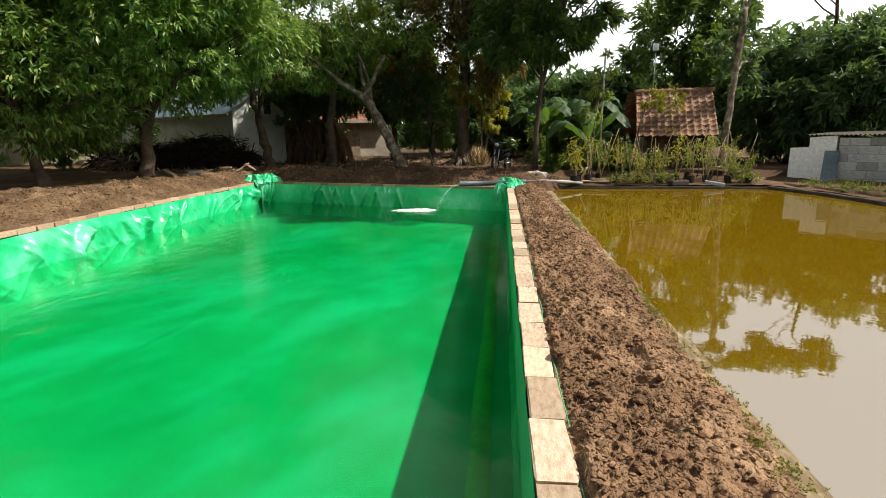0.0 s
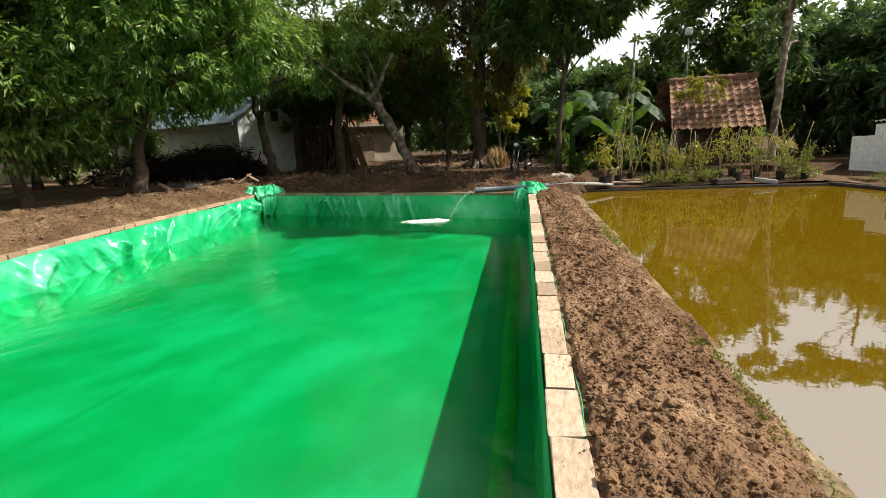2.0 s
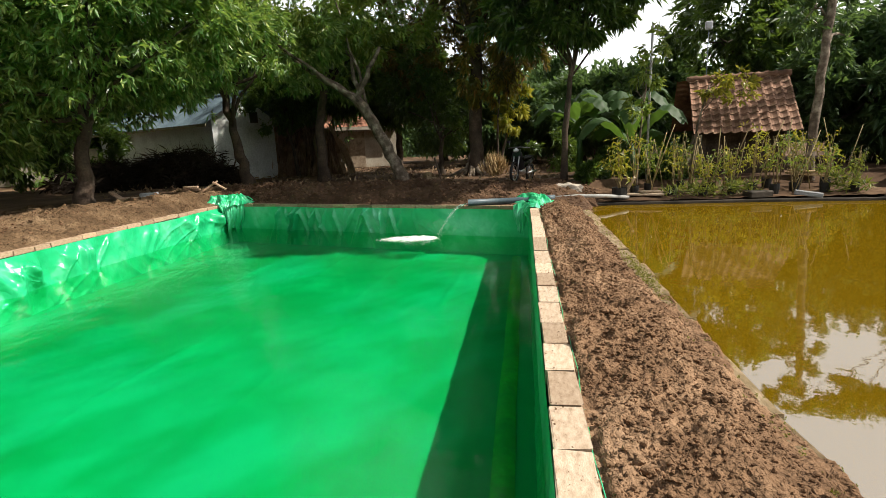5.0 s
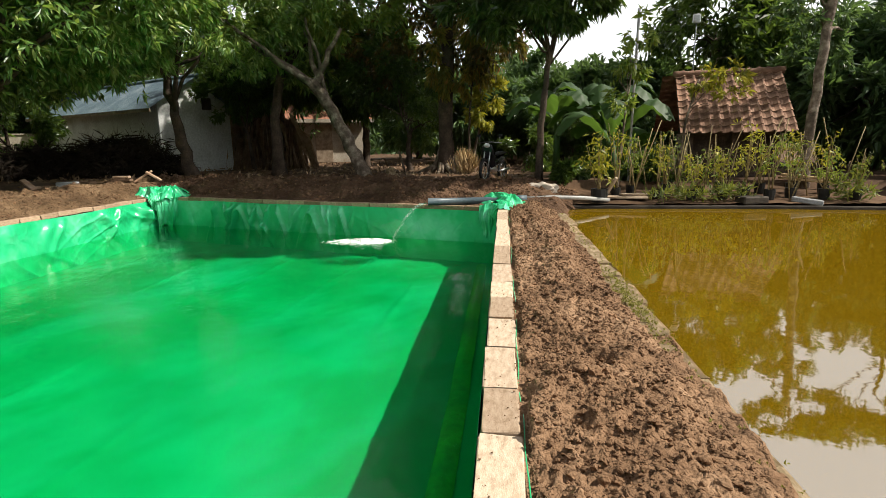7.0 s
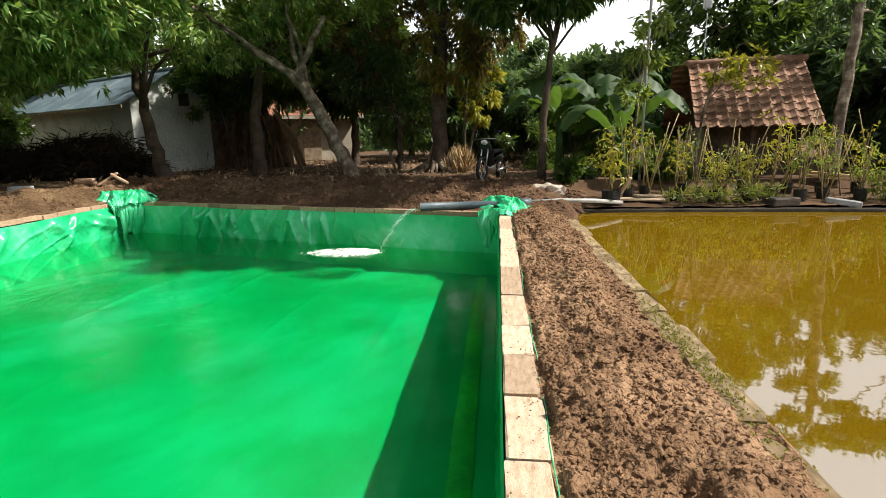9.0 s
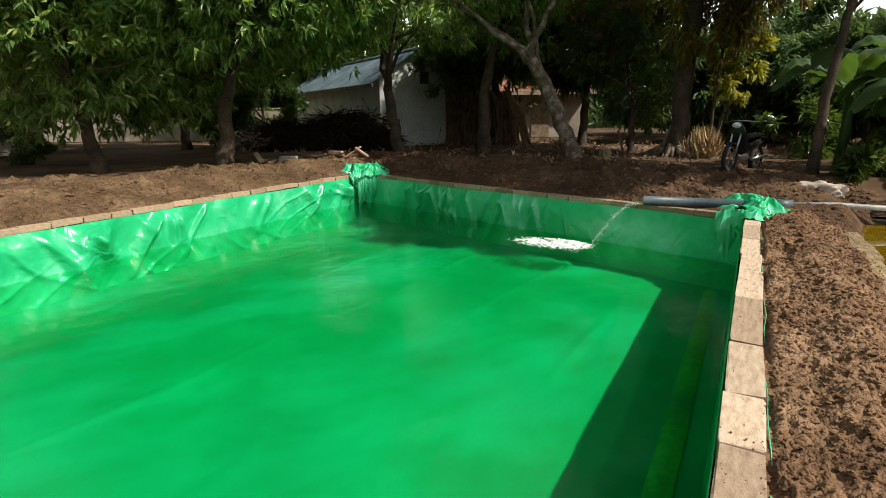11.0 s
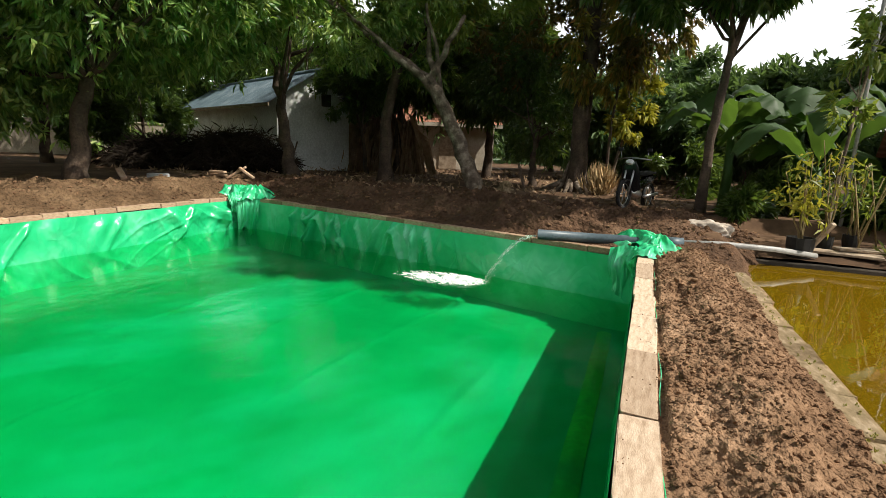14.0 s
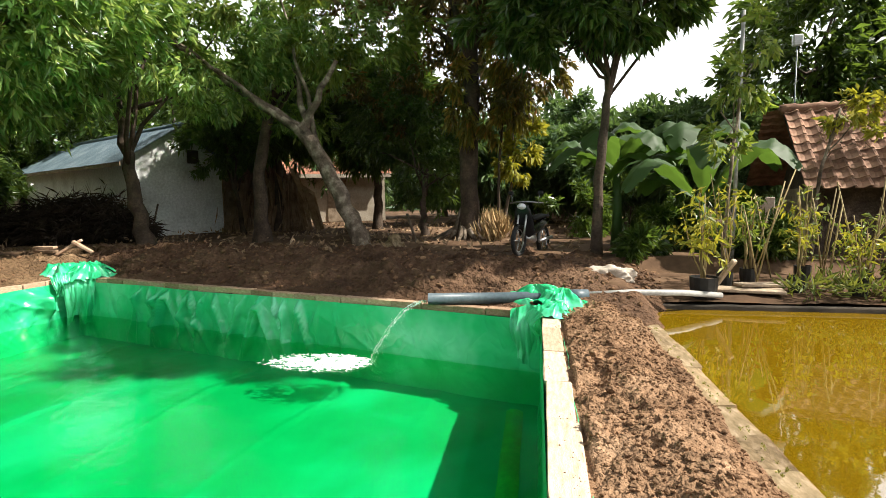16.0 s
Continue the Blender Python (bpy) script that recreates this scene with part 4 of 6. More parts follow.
# woods behind and beside
tree("dark_shrub_tree", [(-8.95, 23.6, 0.2), (-9.0, 23.5, 1.2), (-9.2, 23.3, 2.4)], 0.08,
     [(-9.5, 23.2, 2.85, 1.1, 0.9, 0.85), (-8.7, 23.4, 3.5, 1.1, 0.9, 0.9)],
     1100, 9, (0.2, 0.07), DARK_LEAF, DARK_BARK, "bushy dark-leaved tree against the white gable", 118)
tree("dark_shrub_tree", [(-16.6, 21.4, 0.2), (-16.6, 21.4, 0.9), (-16.5, 21.3, 1.8)], 0.09,
     [(-16.4, 21.2, 1.9, 1.7, 1.1, 1.3), (-18.4, 20.6, 2.2, 1.6, 1.1, 1.5)],
     1500, 9, (0.2, 0.07), DARK_LEAF, DARK_BARK, "bushy dark tree beside the heap of brushwood", 120)
for x, y, z, r in ((2.2, 18.9, 0.5, 0.6), (3.5, 17.6, 0.45, 0.5), (0.9, 22.4, 0.8, 0.9), (3.9, 22.0, 0.9, 1.0), (2.4, 23.4, 0.9, 1.1), (1.6, 17.6, 0.35, 0.35)):
    tree("understorey_shrub", [(x, y, 0.1), (x, y, 0.3), (x + 0.05, y, z)], 0.03, [(x, y, z, r, r * 0.8, r * 0.75)], 260, 8, (0.2, 0.05), DARK_LEAF, DARK_BARK,
         "low dark shrub in the shade beneath the trees", 320 + int(10 * x), limbs=3, category="shrub", group="shrubs in the shade")
for x, y, z, r in ((-15.6, 10.4, 0.8, 1.0), (-16.4, 12.4, 0.9, 1.1), (-14.4, 8.6, 0.6, 0.8)):
    tree("dark_shrub", [(x, y, 0.15), (x, y, 0.5), (x + 0.1, y, z)], 0.04, [(x, y, z, r, r, r * 0.8)], 420, 8, (0.17, 0.06), DARK_LEAF, DARK_BARK,
         "low dark-leaved shrub growing behind the soil bank", 300 + int(10 * z), limbs=3, category="shrub", group="low shrubs")
WOODS = [(4.3, 26.5, 2.3, 2.6, 2.4, 1.5, FAR_LEAF), (7.9, 25.5, 5.2, 2.4, 2.6, 3.0, DARK_LEAF), (2.6, 29.0, 2.3, 2.6, 2.6, 1.5, FAR_LEAF),
         (10.6, 21.5, 2.6, 2.3, 2.2, 1.9, FAR_LEAF), (12.8, 19.5, 2.8, 2.5, 2.4, 2.0, FAR_LEAF), (15.5, 17.0, 2.6, 2.6, 2.6, 2.2, FAR_LEAF),
         (17.0, 13.0, 2.8, 3.0, 3.0, 2.4, FAR_LEAF), (12.4, 25.0, 3.2, 2.6, 2.6, 2.1, FAR_LEAF), (-20.5, 29.5, 3.6, 4.0, 2.6, 3.0, DARK_LEAF), (-25.0, 27.0, 3.6, 3.6, 2.6, 3.0, DARK_LEAF), (0.0, 33.0, 3.0, 3.0, 2.6, 2.8, FAR_LEAF), (-8.6, 25.2, 4.2, 2.2, 1.5, 1.5, DARK_LEAF), (-10.2, 26.8, 4.4, 2.4, 2.0, 1.7, DARK_LEAF), (-5.4, 26.0, 4.2, 2.1, 1.5, 1.7, DARK_LEAF),
         (-5.0, 37.0, 3.0, 4.0, 3.0, 2.2, FAR_LEAF), (-10.5, 34.0, 2.8, 4.0, 3.0, 2.0, FAR_LEAF), (-16.5, 31.0, 4.8, 4.0, 3.4, 3.2, DARK_LEAF),
         (-23.0, 25.0, 5.6, 4.0, 3.6, 5.0, MANGO), (-24.0, 16.0, 5.4, 4.0, 4.0, 4.6, MANGO), (-26.5, 8.0, 5.6, 3.4, 3.4, 3.8, MANGO), (-2.5, 29.0, 2.6, 2.4, 2.0, 1.6, FAR_LEAF)]
for k, (x, y, z, rx, ry, rz, m) in enumerate(WOODS):
    tree("grove_tree", [(x, y, 0.1), (x + 0.1, y, z * 0.5), (x - 0.1, y + 0.1, z)], 0.16,
         [(x, y, z, rx, ry, rz), (x + rx * 0.4, y, z + rz * 0.45, rx * 0.6, ry * 0.6, rz * 0.6), (x - rx * 0.45, y - 0.3, z - rz * 0.3, rx * 0.6, ry * 0.6, rz * 0.6)],
         1500, 9, (0.36, 0.12), m, DARK_BARK, "tall leafy tree in the dense dark grove", 200 + k, group="grove trees")

far_rng = np.random.default_rng(77)
ang = far_rng.uniform(-1.75, 1.75, 5200)
rad = far_rng.uniform(42, 60, 5200)
tips = np.stack([np.sin(ang) * rad, 8 + np.cos(ang) * rad, 8.5 * far_rng.random(5200) ** 1.2 * (0.55 + 0.6 * vnoise(ang * 9, ang * 0, 4))], 1)
# behind the walk an unseen belt, nearer and higher, added to cut sky light
ang = far_rng.uniform(2.2, 2 * np.pi - 1.75, 5200)
rad = far_rng.uniform(18, 24, 5200)
rear = np.stack([np.sin(ang) * rad, 6 + np.cos(ang) * rad, 14.0 * far_rng.random(5200) ** 0.8 * (0.6 + 0.5 * vnoise(ang * 6, ang * 0, 4))], 1)
tips = np.concatenate([tips, rear])
v, f = leaf_cloud(tips, 8, 0.9, 0.4, far_rng, 0.2)
tagged(mesh_object("far_woods", v, f, FAR_LEAF), "belt of green woods round the yard, distant ahead, added unseen behind", "woods", kind="stuff")

# ---- buildings ----
YARD = 0.22


def corrugated(name, x0, x1, y0, z0, y1, z1, material, parent, pitch=0.09, amp=0.014):
    xs = np.arange(x0, x1 + 0.001, pitch / 6)
    ob = sheet(name, xs, np.linspace(0, 1, 8), lambda x, t: amp * np.sin(x * 2 * np.pi / pitch) + 0.01 * (vnoise(x * 1.5, t * 3, 6) - 0.5), material, parent, "", True,
               lambda x, t, z: (x, y0 + (y1 - y0) * t, z0 + (z1 - z0) * t + z))
    return ob


def gable_bm(depth, low, high, thick):
    """A gable wall in the local y-z plane, from y = 0 to y = -depth."""
    bm = bmesh.new()
    prof = [(0, 0), (-depth, 0), (-depth, low), (-depth / 2, high), (0, low)]
    a = [bm.verts.new((0, y, z)) for y, z in prof]
    b = [bm.verts.new((thick, y, z)) for y, z in prof]
    bm.faces.new(a)
    bm.faces.new(b[::-1])
    for k in range(5):
        bm.faces.new((a[k], b[k], b[(k + 1) % 5], a[(k + 1) % 5]))
    return bm


house = thing("white_house", pose(-11.7, 22.4, YARD, 0, 0, 153), "whitewashed house with a grey corrugated sheet roof", "house")
HL, HD, HE, HR = 9.6, 2.8, 2.4, 3.35
part("wall_front", box_bm((HL - 0.3, 0.15, HE), Matrix.Translation((HL / 2, -0.075, HE / 2))), WHITEWASH, house)
part("wall_rear", box_bm((HL - 0.3, 0.15, HE), Matrix.Translation((HL / 2, -HD + 0.075, HE / 2))), WHITEWASH, house)
part("wall_gable", gable_bm(HD, HE, HR - 0.05, 0.15), WHITEWASH, house)
ob = part("wall_gable", gable_bm(HD, HE, HR - 0.05, 0.15), WHITEWASH, house)
ob.location = (HL - 0.15, 0, 0)
roof = corrugated("roof", -0.3, HL + 0.3, 0.45, HE - 0.2, -HD / 2, HR + 0.04, METAL_ROOF, house)
corrugated("roof", -0.3, HL + 0.3, -HD - 0.45, HE - 0.2, -HD / 2, HR + 0.04, METAL_ROOF, house)
v, f = tube([(-0.35, -HD / 2, HR + 0.05), (HL + 0.35, -HD / 2, HR + 0.05)], 0.08, 8)
pydata("ridge_cap", v, f, METAL_ROOF, house)
part("vent", box_bm((0.06, 0.36, 0.42), Matrix.Translation((-0.02, -HD / 2 - 0.45, 2.45)), 0.01), DARK_EDGE, house, "dark vent opening")
for y in (0.42, -HD - 0.42):
    part("fascia", box_bm((HL + 0.6, 0.025, 0.12), Matrix.Translation((HL / 2, y, HE - 0.26))), WOOD, house)


def tile_roof_sheet(name, length, y0, z0, y1, z1, parent):
    """A far tiled roof as overlapping rounded rows in one sheet."""
    def wavy(x, t):
        row = (t * 12) % 1.0
        return 0.03 * np.abs(np.sin(x * np.pi / 0.22)) + 0.035 * (1 - row)
    return sheet(name, np.arange(-0.3, length + 0.3, 0.055), np.linspace(0, 0.999, 61), wavy, TILE_FAR, parent, "", False,
                 lambda x, t, z: (x, y0 + (y1 - y0) * t, z0 + (z1 - z0) * t + z))


def far_house(name, m, length, depth, eave, ridge, wall_mat, label):
    root = thing(name, m, label, "house")
    part("wall_front", box_bm((length - 0.3, 0.15, eave), Matrix.Translation((length / 2, -0.075, eave / 2))), wall_mat, root)
    part("wall_rear", box_bm((length - 0.3, 0.15, eave), Matrix.Translation((length / 2, -depth + 0.075, eave / 2))), wall_mat, root)
    part("wall_gable", gable_bm(depth, eave, ridge - 0.1, 0.15), wall_mat, root)
    ob = part("wall_gable", gable_bm(depth, eave, ridge - 0.1, 0.15), wall_mat, root)
    ob.location = (length - 0.15, 0, 0)
    tile_roof_sheet("roof", length, 0.5, eave - 0.2, -depth / 2, ridge, root)
    tile_roof_sheet("roof", length, -depth - 0.5, eave - 0.2, -depth / 2, ridge, root)
    part("eave_board", box_bm((length + 0.6, 0.03, 0.16), Matrix.Translation((length / 2, 0.5, eave - 0.24))), PLASTER, root)
    return root


old_house = far_house("old_house", pose(-7.0, 32.5, YARD, 0, 0, 205), 8.0, 5.0, 2.3, 4.0, PLASTER, "old plastered house with a red clay tile roof")
part("door", box_bm((0.85, 0.06, 1.9), Matrix.Translation((2.2, 0.02, 0.95)), 0.01), WOOD, old_house, "weathered plank door")
part("window", box_bm((0.8, 0.06, 0.8), Matrix.Translation((4.4, 0.02, 1.35)), 0.01), DARK_EDGE, old_house, "dark shuttered window")
far_house("neighbour_house", pose(-20.5, 15.5, YARD, 0, 0, 265), 7.0, 5.0, 1.75, 3.1, PLASTER, "neighbouring house with orange tile roof and white eave board")
yard_wall = thing("yard_wall", pose(-1.5, 33.5, YARD), "pale rendered yard wall seen beneath the trees", "wall", kind="structure")
part("wall_body", box_bm((13, 0.15, 0.75), Matrix.Translation((5, 0, 0.37)), 0.02), PLASTER, yard_wall)
for k in range(6):
    part("pillar", box_bm((0.28, 0.28, 0.95), Matrix.Translation((-1.2 + 2.4 * k, 0, 0.47)), 0.02), PLASTER, yard_wall)

side_yard_wall = thing("yard_wall_side", pose(-20.1, 26.4, YARD, 0, 0, 208), "long pale rendered wall running on from the white house", "wall", kind="structure")
part("wall_body", box_bm((13, 0.15, 1.5), Matrix.Translation((6.6, 0, 0.75)), 0.02), PLASTER, side_yard_wall)
part("coping", box_bm((13.1, 0.22, 0.07), Matrix.Translation((6.6, 0, 1.53)), 0.02), PLASTER, side_yard_wall)

# hut with clay tiles
HUT_YAW = -10.0
hut = thing("tiled_hut", pose(4.2, 18.0, 0.0, 0, 0, HUT_YAW), "low garden hut with a mossy clay tile roof", "hut")
HUT_L, EAVE, RIDGE, RUN = 2.4, 1.3, 2.7, 1.6
part("wall", box_bm((HUT_L - 0.6, 0.08, 1.3), Matrix.Translation((HUT_L / 2, 0.45, 0.62)), 0.01), DARK_BARK, hut, "dark plank wall")
for gx in (0.28, HUT_L - 0.28):
    bm = bmesh.new()
    tri = [(0.4, 1.2), (2 * RUN - 0.4, 1.2), (RUN, RIDGE - 0.12)]
    a = [bm.verts.new((gx, y, z)) for y, z in tri]
    b = [bm.verts.new((gx + 0.05, y, z)) for y, z in tri]
    bm.faces.new(a)
    bm.faces.new(b[::-1])
    for k in range(3):
        bm.faces.new((a[k], b[k], b[(k + 1) % 3], a[(k + 1) % 3]))
    part("gable_board", bm, DARK_BARK, hut)
part("wall", box_bm((0.08, 2.3, 1.3), Matrix.Translation((0.3, 1.6, 0.62)), 0.01), WOOD, hut)
part("wall", box_bm((0.08, 2.3, 1.3), Matrix.Translation((HUT_L - 0.3, 1.6, 0.62)), 0.01), WOOD, hut)
for x in (0.3, HUT_L / 2, HUT_L - 0.3):
    part("post", box_bm((0.1, 0.1, 1.4), Matrix.Translation((x, 0.36, 0.6)), 0.01), DARK_BARK, hut)
roof_deck = part("roof_deck", box_bm((HUT_L, math.hypot(RUN, RIDGE - EAVE), 0.03), pose(HUT_L / 2, RUN / 2, (EAVE + RIDGE) / 2 - 0.04, math.degrees(math.atan2(RIDGE - EAVE, RUN)))), DARK_BARK, hut)
tile_roof_sheet("rear_roof", HUT_L - 0.3, RUN * 2, EAVE, RUN, RIDGE, hut)
v, f = tube([(x, RUN, RIDGE + 0.03 + 0.01 * math.sin(x * 14)) for x in np.linspace(-0.05, HUT_L + 0.05, 24)], 0.09, 8, 0.06, 4)
pydata("ridge_tiles", v, f, TILE, hut)

# shed of white panel and grey blocks by the pond
shed = thing("block_shed", pose(8.15, 16.5, -0.12, 0, 0, -48) @ Matrix.Scale(1.12, 4), "small shed of white panel and grey concrete blocks", "shed")
bm = bmesh.new()
prof = [(0, 0), (1.0, 0), (1.0, 1.2), (0.42, 1.16), (0.42, 0.92), (0, 0.9)]
a = [bm.verts.new((x, 0, z)) for x, z in prof]
b = [bm.verts.new((x, 0.1, z)) for x, z in prof]
bm.faces.new(a[::-1])
bm.faces.new(b)
for k in range(6):
    bm.faces.new((a[k], a[(k + 1) % 6], b[(k + 1) % 6], b[k]))
part("white_panel", bm, PANEL, shed, "whitewashed stepped panel wall")
part("leaning_board", box_bm((0.3, 0.03, 0.85), pose(0.95, -0.12, 0.42, -8, 0, 4), 0.004), METAL_ROOF, shed, "grey-blue board leaning on the wall")
part("block_wall_core", box_bm((3.0, 0.09, 1.15), Matrix.Translation((2.55, 0.06, 0.57))), MORTAR, shed)
part("end_wall", box_bm((0.1, 2.2, 0.88), Matrix.Translation((0.05, 1.2, 0.44))), WHITEWASH, shed)
corrugated("roof", 0.35, 4.2, -0.05, 1.22, 2.4, 1.3, DARK_EDGE, shed)

# ---- pipe, jet and splash ----
inflow = thing("inflow_pipe", pose(-1.25, 14.5, 0.075), "grey plastic inflow pipe laid on the pool wall", "pipe")
v, f = tube([(0, 0, 0), (0.8, 0.09, 0.003), (1.68, 0.19, 0.02)], 0.066, 18, caps=False)
v2, f2 = tube([(0.0, 0, 0), (0.8, 0.09, 0.003), (1.68, 0.19, 0.02)], 0.058, 18, caps=False)
rim = [(k, (k + 1) % 18, len(v) + (k + 1) % 18, len(v) + k) for k in range(18)]
v, f = joined([(v, f), (v2, [q[::-1] for q in f2])])
pydata("large_pipe", v, f + rim, PVC_DARK, inflow, "thick grey-blue pipe")
v, f = tube([(1.55, 0.18, 0.02), (1.8, 0.22, 0.02)], 0.075, 16)
pydata("coupling", v, f, PVC_DARK, inflow)
v, f = tube([(1.75, 0.21, 0.03), (2.3, 0.36, 0.04), (2.9, 0.6, 0.0), (3.4, 0.84, -0.07)], 0.036, 12)
pydata("thin_pipe", v, f, PVC, inflow, "pale thin feed pipe")

jr = np.random.default_rng(9)


def fall(t):
    """The middle line of the falling stream."""
    return np.stack([-1.27 - 0.62 * t, 14.49 - 0.2 * t, 0.05 - 0.06 * t - 0.62 * t ** 2.1], -1)


strands = []
for k in range(3):
    t = np.linspace(0, 1, 18)
    way = fall(t) + jr.normal(size=(18, 3)) * 0.008 * (0.2 + t[:, None]) + jr.normal(size=3) * 0.016
    strands.append(tube(way, np.linspace(0.008, 0.002, 18) * (0.6 + 0.8 * jr.random(18)), 7, 0.5, 5 + k))
stream = tagged(pydata("water_jet", *joined(strands), JET), "clear stream of water falling from the pipe", "water jet")
n = 260
t = jr.random(n) ** 0.7
spots = fall(t) + jr.normal(size=(n, 3)) * (0.01 + 0.02 * t[:, None])
clods("droplet", spots, 0.0015 + 0.003 * jr.random(n), FOAM, 10, stream)["kind"] = "stuff"
SPLASH = (-2.2, 14.2)


def foam_height(X, Y):
    """How dense the froth is at a spot, and how high it stands: dense at the strike, torn to lace away from it."""
    u, w = X - SPLASH[0], Y - SPLASH[1]
    reach = np.where(u > 0, 0.32, 0.92)
    far = np.sqrt((u / reach) ** 2 + (w / (0.3 - 0.1 * np.clip(u, -0.5, 0.3))) ** 2)
    lace = 1 - np.abs(2 * fbm(X * 7, Y * 11, 61, 4, 0.6) - 1) * 3.2
    froth = fbm(X * 16, Y * 24, 65, 4, 0.6)
    edge = 0.5 - far * 0.95 + 0.6 * lace + 0.35 * (froth - 0.5)
    edge = np.where(far > 1.15, -1, edge)
    return edge, WATER + 0.004 + np.clip(edge, 0, 0.9) * (0.03 + 0.06 * fbm(X * 9, Y * 14, 63, 3))


FX, FY = np.meshgrid(np.linspace(-3.2, -1.75, 260), np.linspace(13.8, 14.5, 130))
FE, FZ = foam_height(FX, FY)
corner = np.arange(FX.size).reshape(FX.shape)
quads = np.stack([corner[:-1, :-1], corner[:-1, 1:], corner[1:, 1:], corner[1:, :-1]], -1)[FE[:-1, :-1] > 0.05]
foam = mesh_object("foam_patch", np.stack([FX, FY, FZ], -1).reshape(-1, 3), quads, FOAM, None, "", True)
tagged(foam, "white churned foam torn to lace below the jet", "splash", kind="stuff")
n = 420
r, a = jr.random(n) ** 0.6, jr.random(n) * 2 * np.pi
spots = np.stack([SPLASH[0] - 0.1 + 0.5 * r * np.cos(a), SPLASH[1] + 0.22 * r * np.sin(a), WATER + 0.01 + 0.09 * (1 - r) * jr.random(n) ** 2], 1)
tagged(clods("splash_foam", spots, 0.0015 + 0.004 * jr.random(n) ** 2, FOAM, 11), "white drops thrown up where the jet strikes", "splash", kind="stuff")


# ---- crumpled tarpaulin and sack ----
def crumple(name, m, size, material, seed, label, category, knots=2.6, parent=None):
    """A crumpled bundle of sheet: a lump with sharp random folds."""
    bm = bmesh.new()
    bmesh.ops.create_icosphere(bm, subdivisions=5, radius=1)
    for v in bm.verts:
        p = v.co.normalized()
        ridge = 0
        for k, (s, w) in enumerate(((knots, 0.55), (knots * 2.3, 0.24), (knots * 5.5, 0.1))):
            ridge += w * (1 - abs(noise.noise(p * s + Vector((seed * 3.7, k * 5.1, seed)))) * 2.4)
        r = 0.62 + 0.62 * ridge
        v.co = p * r
        if v.co.z < -0.25:
            v.co.z = -0.25 + (v.co.z + 0.25) * 0.2
        v.co = Vector((v.co.x * size[0], v.co.y * size[1], (v.co.z + 0.25) * size[2]))
    ob = part(name, bm, material, parent, "", True)
    ob.matrix_basis = m
    if not parent:
        tagged(ob, label, category)
    return ob


def tail(name, m, width, drop, seed, parent):
    """A gathered strip of sheet that hangs over the rim, with uneven pleats."""
    ob = sheet(name, np.linspace(-0.5, 0.5, 60), np.linspace(0, 1, 26), lambda u, d: 0 * u, TARP, parent, "", True,
               lambda u, d, z: (u * width * (1.15 - 0.6 * d + 0.25 * d * d) + 0.05 * (vnoise(d * 3, u * 0, seed) - 0.5), -0.03 - 0.08 * np.sin(np.pi * np.minimum(d * 1.2, 1)) + 0.12 * (vnoise(u * 8 + 1.3 * d, d * 1.1, seed + 2) - 0.5) * (0.5 + 0.6 * d) + 0.035 * (vnoise(u * 21, d * 4, seed) - 0.5), 0.06 - drop * d * (0.8 + 0.35 * vnoise(u * 6, u * 0, seed + 5)) + 0.03 * np.cos(u * 5)))
    ob.matrix_basis = m
    return ob


def drape(name, m, size, seed, parent):
    """A thrown-down piece of sheet: raised middle, uneven pleats that run outwards, ragged outline."""
    def lay(a, r, z):
        edge = 0.75 + 0.5 * vnoise(np.cos(a) * 1.7 + 5, np.sin(a) * 1.7 + 5, seed)
        pleat = vnoise(np.cos(a) * 4.2 + 9 + r, np.sin(a) * 4.2 + 9, seed + 1) - 0.5
        fine = vnoise(np.cos(a) * 11 + 20, np.sin(a) * 11 + 20 + 2 * r, seed + 2) - 0.5
        up = (1 - np.clip(r, 0, 1) ** 1.6) + 0.6 * pleat * np.minimum(r * 2.5, 1) + 0.22 * fine * np.minimum(r * 2, 1) + 0.4 * (vnoise(r * 5 + a * 0.3, a * 1.1, seed + 4) - 0.5)
        return np.cos(a) * r * edge * size[0], np.sin(a) * r * edge * size[1], np.maximum(up, 0.02) * size[2]
    ob = sheet(name, np.linspace(0, 2 * np.pi, 97), np.linspace(0.01, 1, 24), lambda a, r: 0 * a, TARP, parent, "", True, lay)
    ob.matrix_basis = m
    return ob


def bundle(m, label, lumps, tails):
    root = thing("tarpaulin_bundle", m, label, "tarpaulin")
    for pos, size, s in lumps:
        drape("crumpled_sheet", pose(*pos), size, s, root)
    for mm, w, d, s in tails:
        tail("hanging_fold", mm, w, d, s, root)
    return root


bundle(pose(0.08, 14.34, 0.0), "spare green tarpaulin bunched at the pipe corner",
       [((-0.1, 0.36, 0.02, 12, 0, 0), (0.46, 0.2, 0.2), 1), ((0.16, 0.14, 0.0, -8, 8, 0), (0.32, 0.3, 0.2), 12), ((0.1, -0.1, 0.0, 0, 6, 0), (0.2, 0.26, 0.12), 23)],
       [(pose(-0.14, -0.12, 0.0, 0, 0, -14), 0.4, 0.6, 3), (pose(-0.07, -0.26, 0.0, 0, 0, -75), 0.36, 0.3, 6)])
bundle(pose(-7.75, 16.35, 0.0), "green tarpaulin gathered over the pool corner",
       [((-0.05, 0.08, 0.0, 0, 0, 0), (0.66, 0.44, 0.22), 5), ((0.24, -0.02, 0.0, 10, 0, 40), (0.44, 0.3, 0.24), 16), ((-0.25, -0.08, 0.0, 0, -8, 0), (0.42, 0.34, 0.22), 28)],
       [(pose(0.22, -0.22, 0.04, 0, 0, 28), 0.46, 0.8, 9), (pose(0.02, -0.36, 0.04, 0, 0, 60), 0.26, 0.4, 17)])
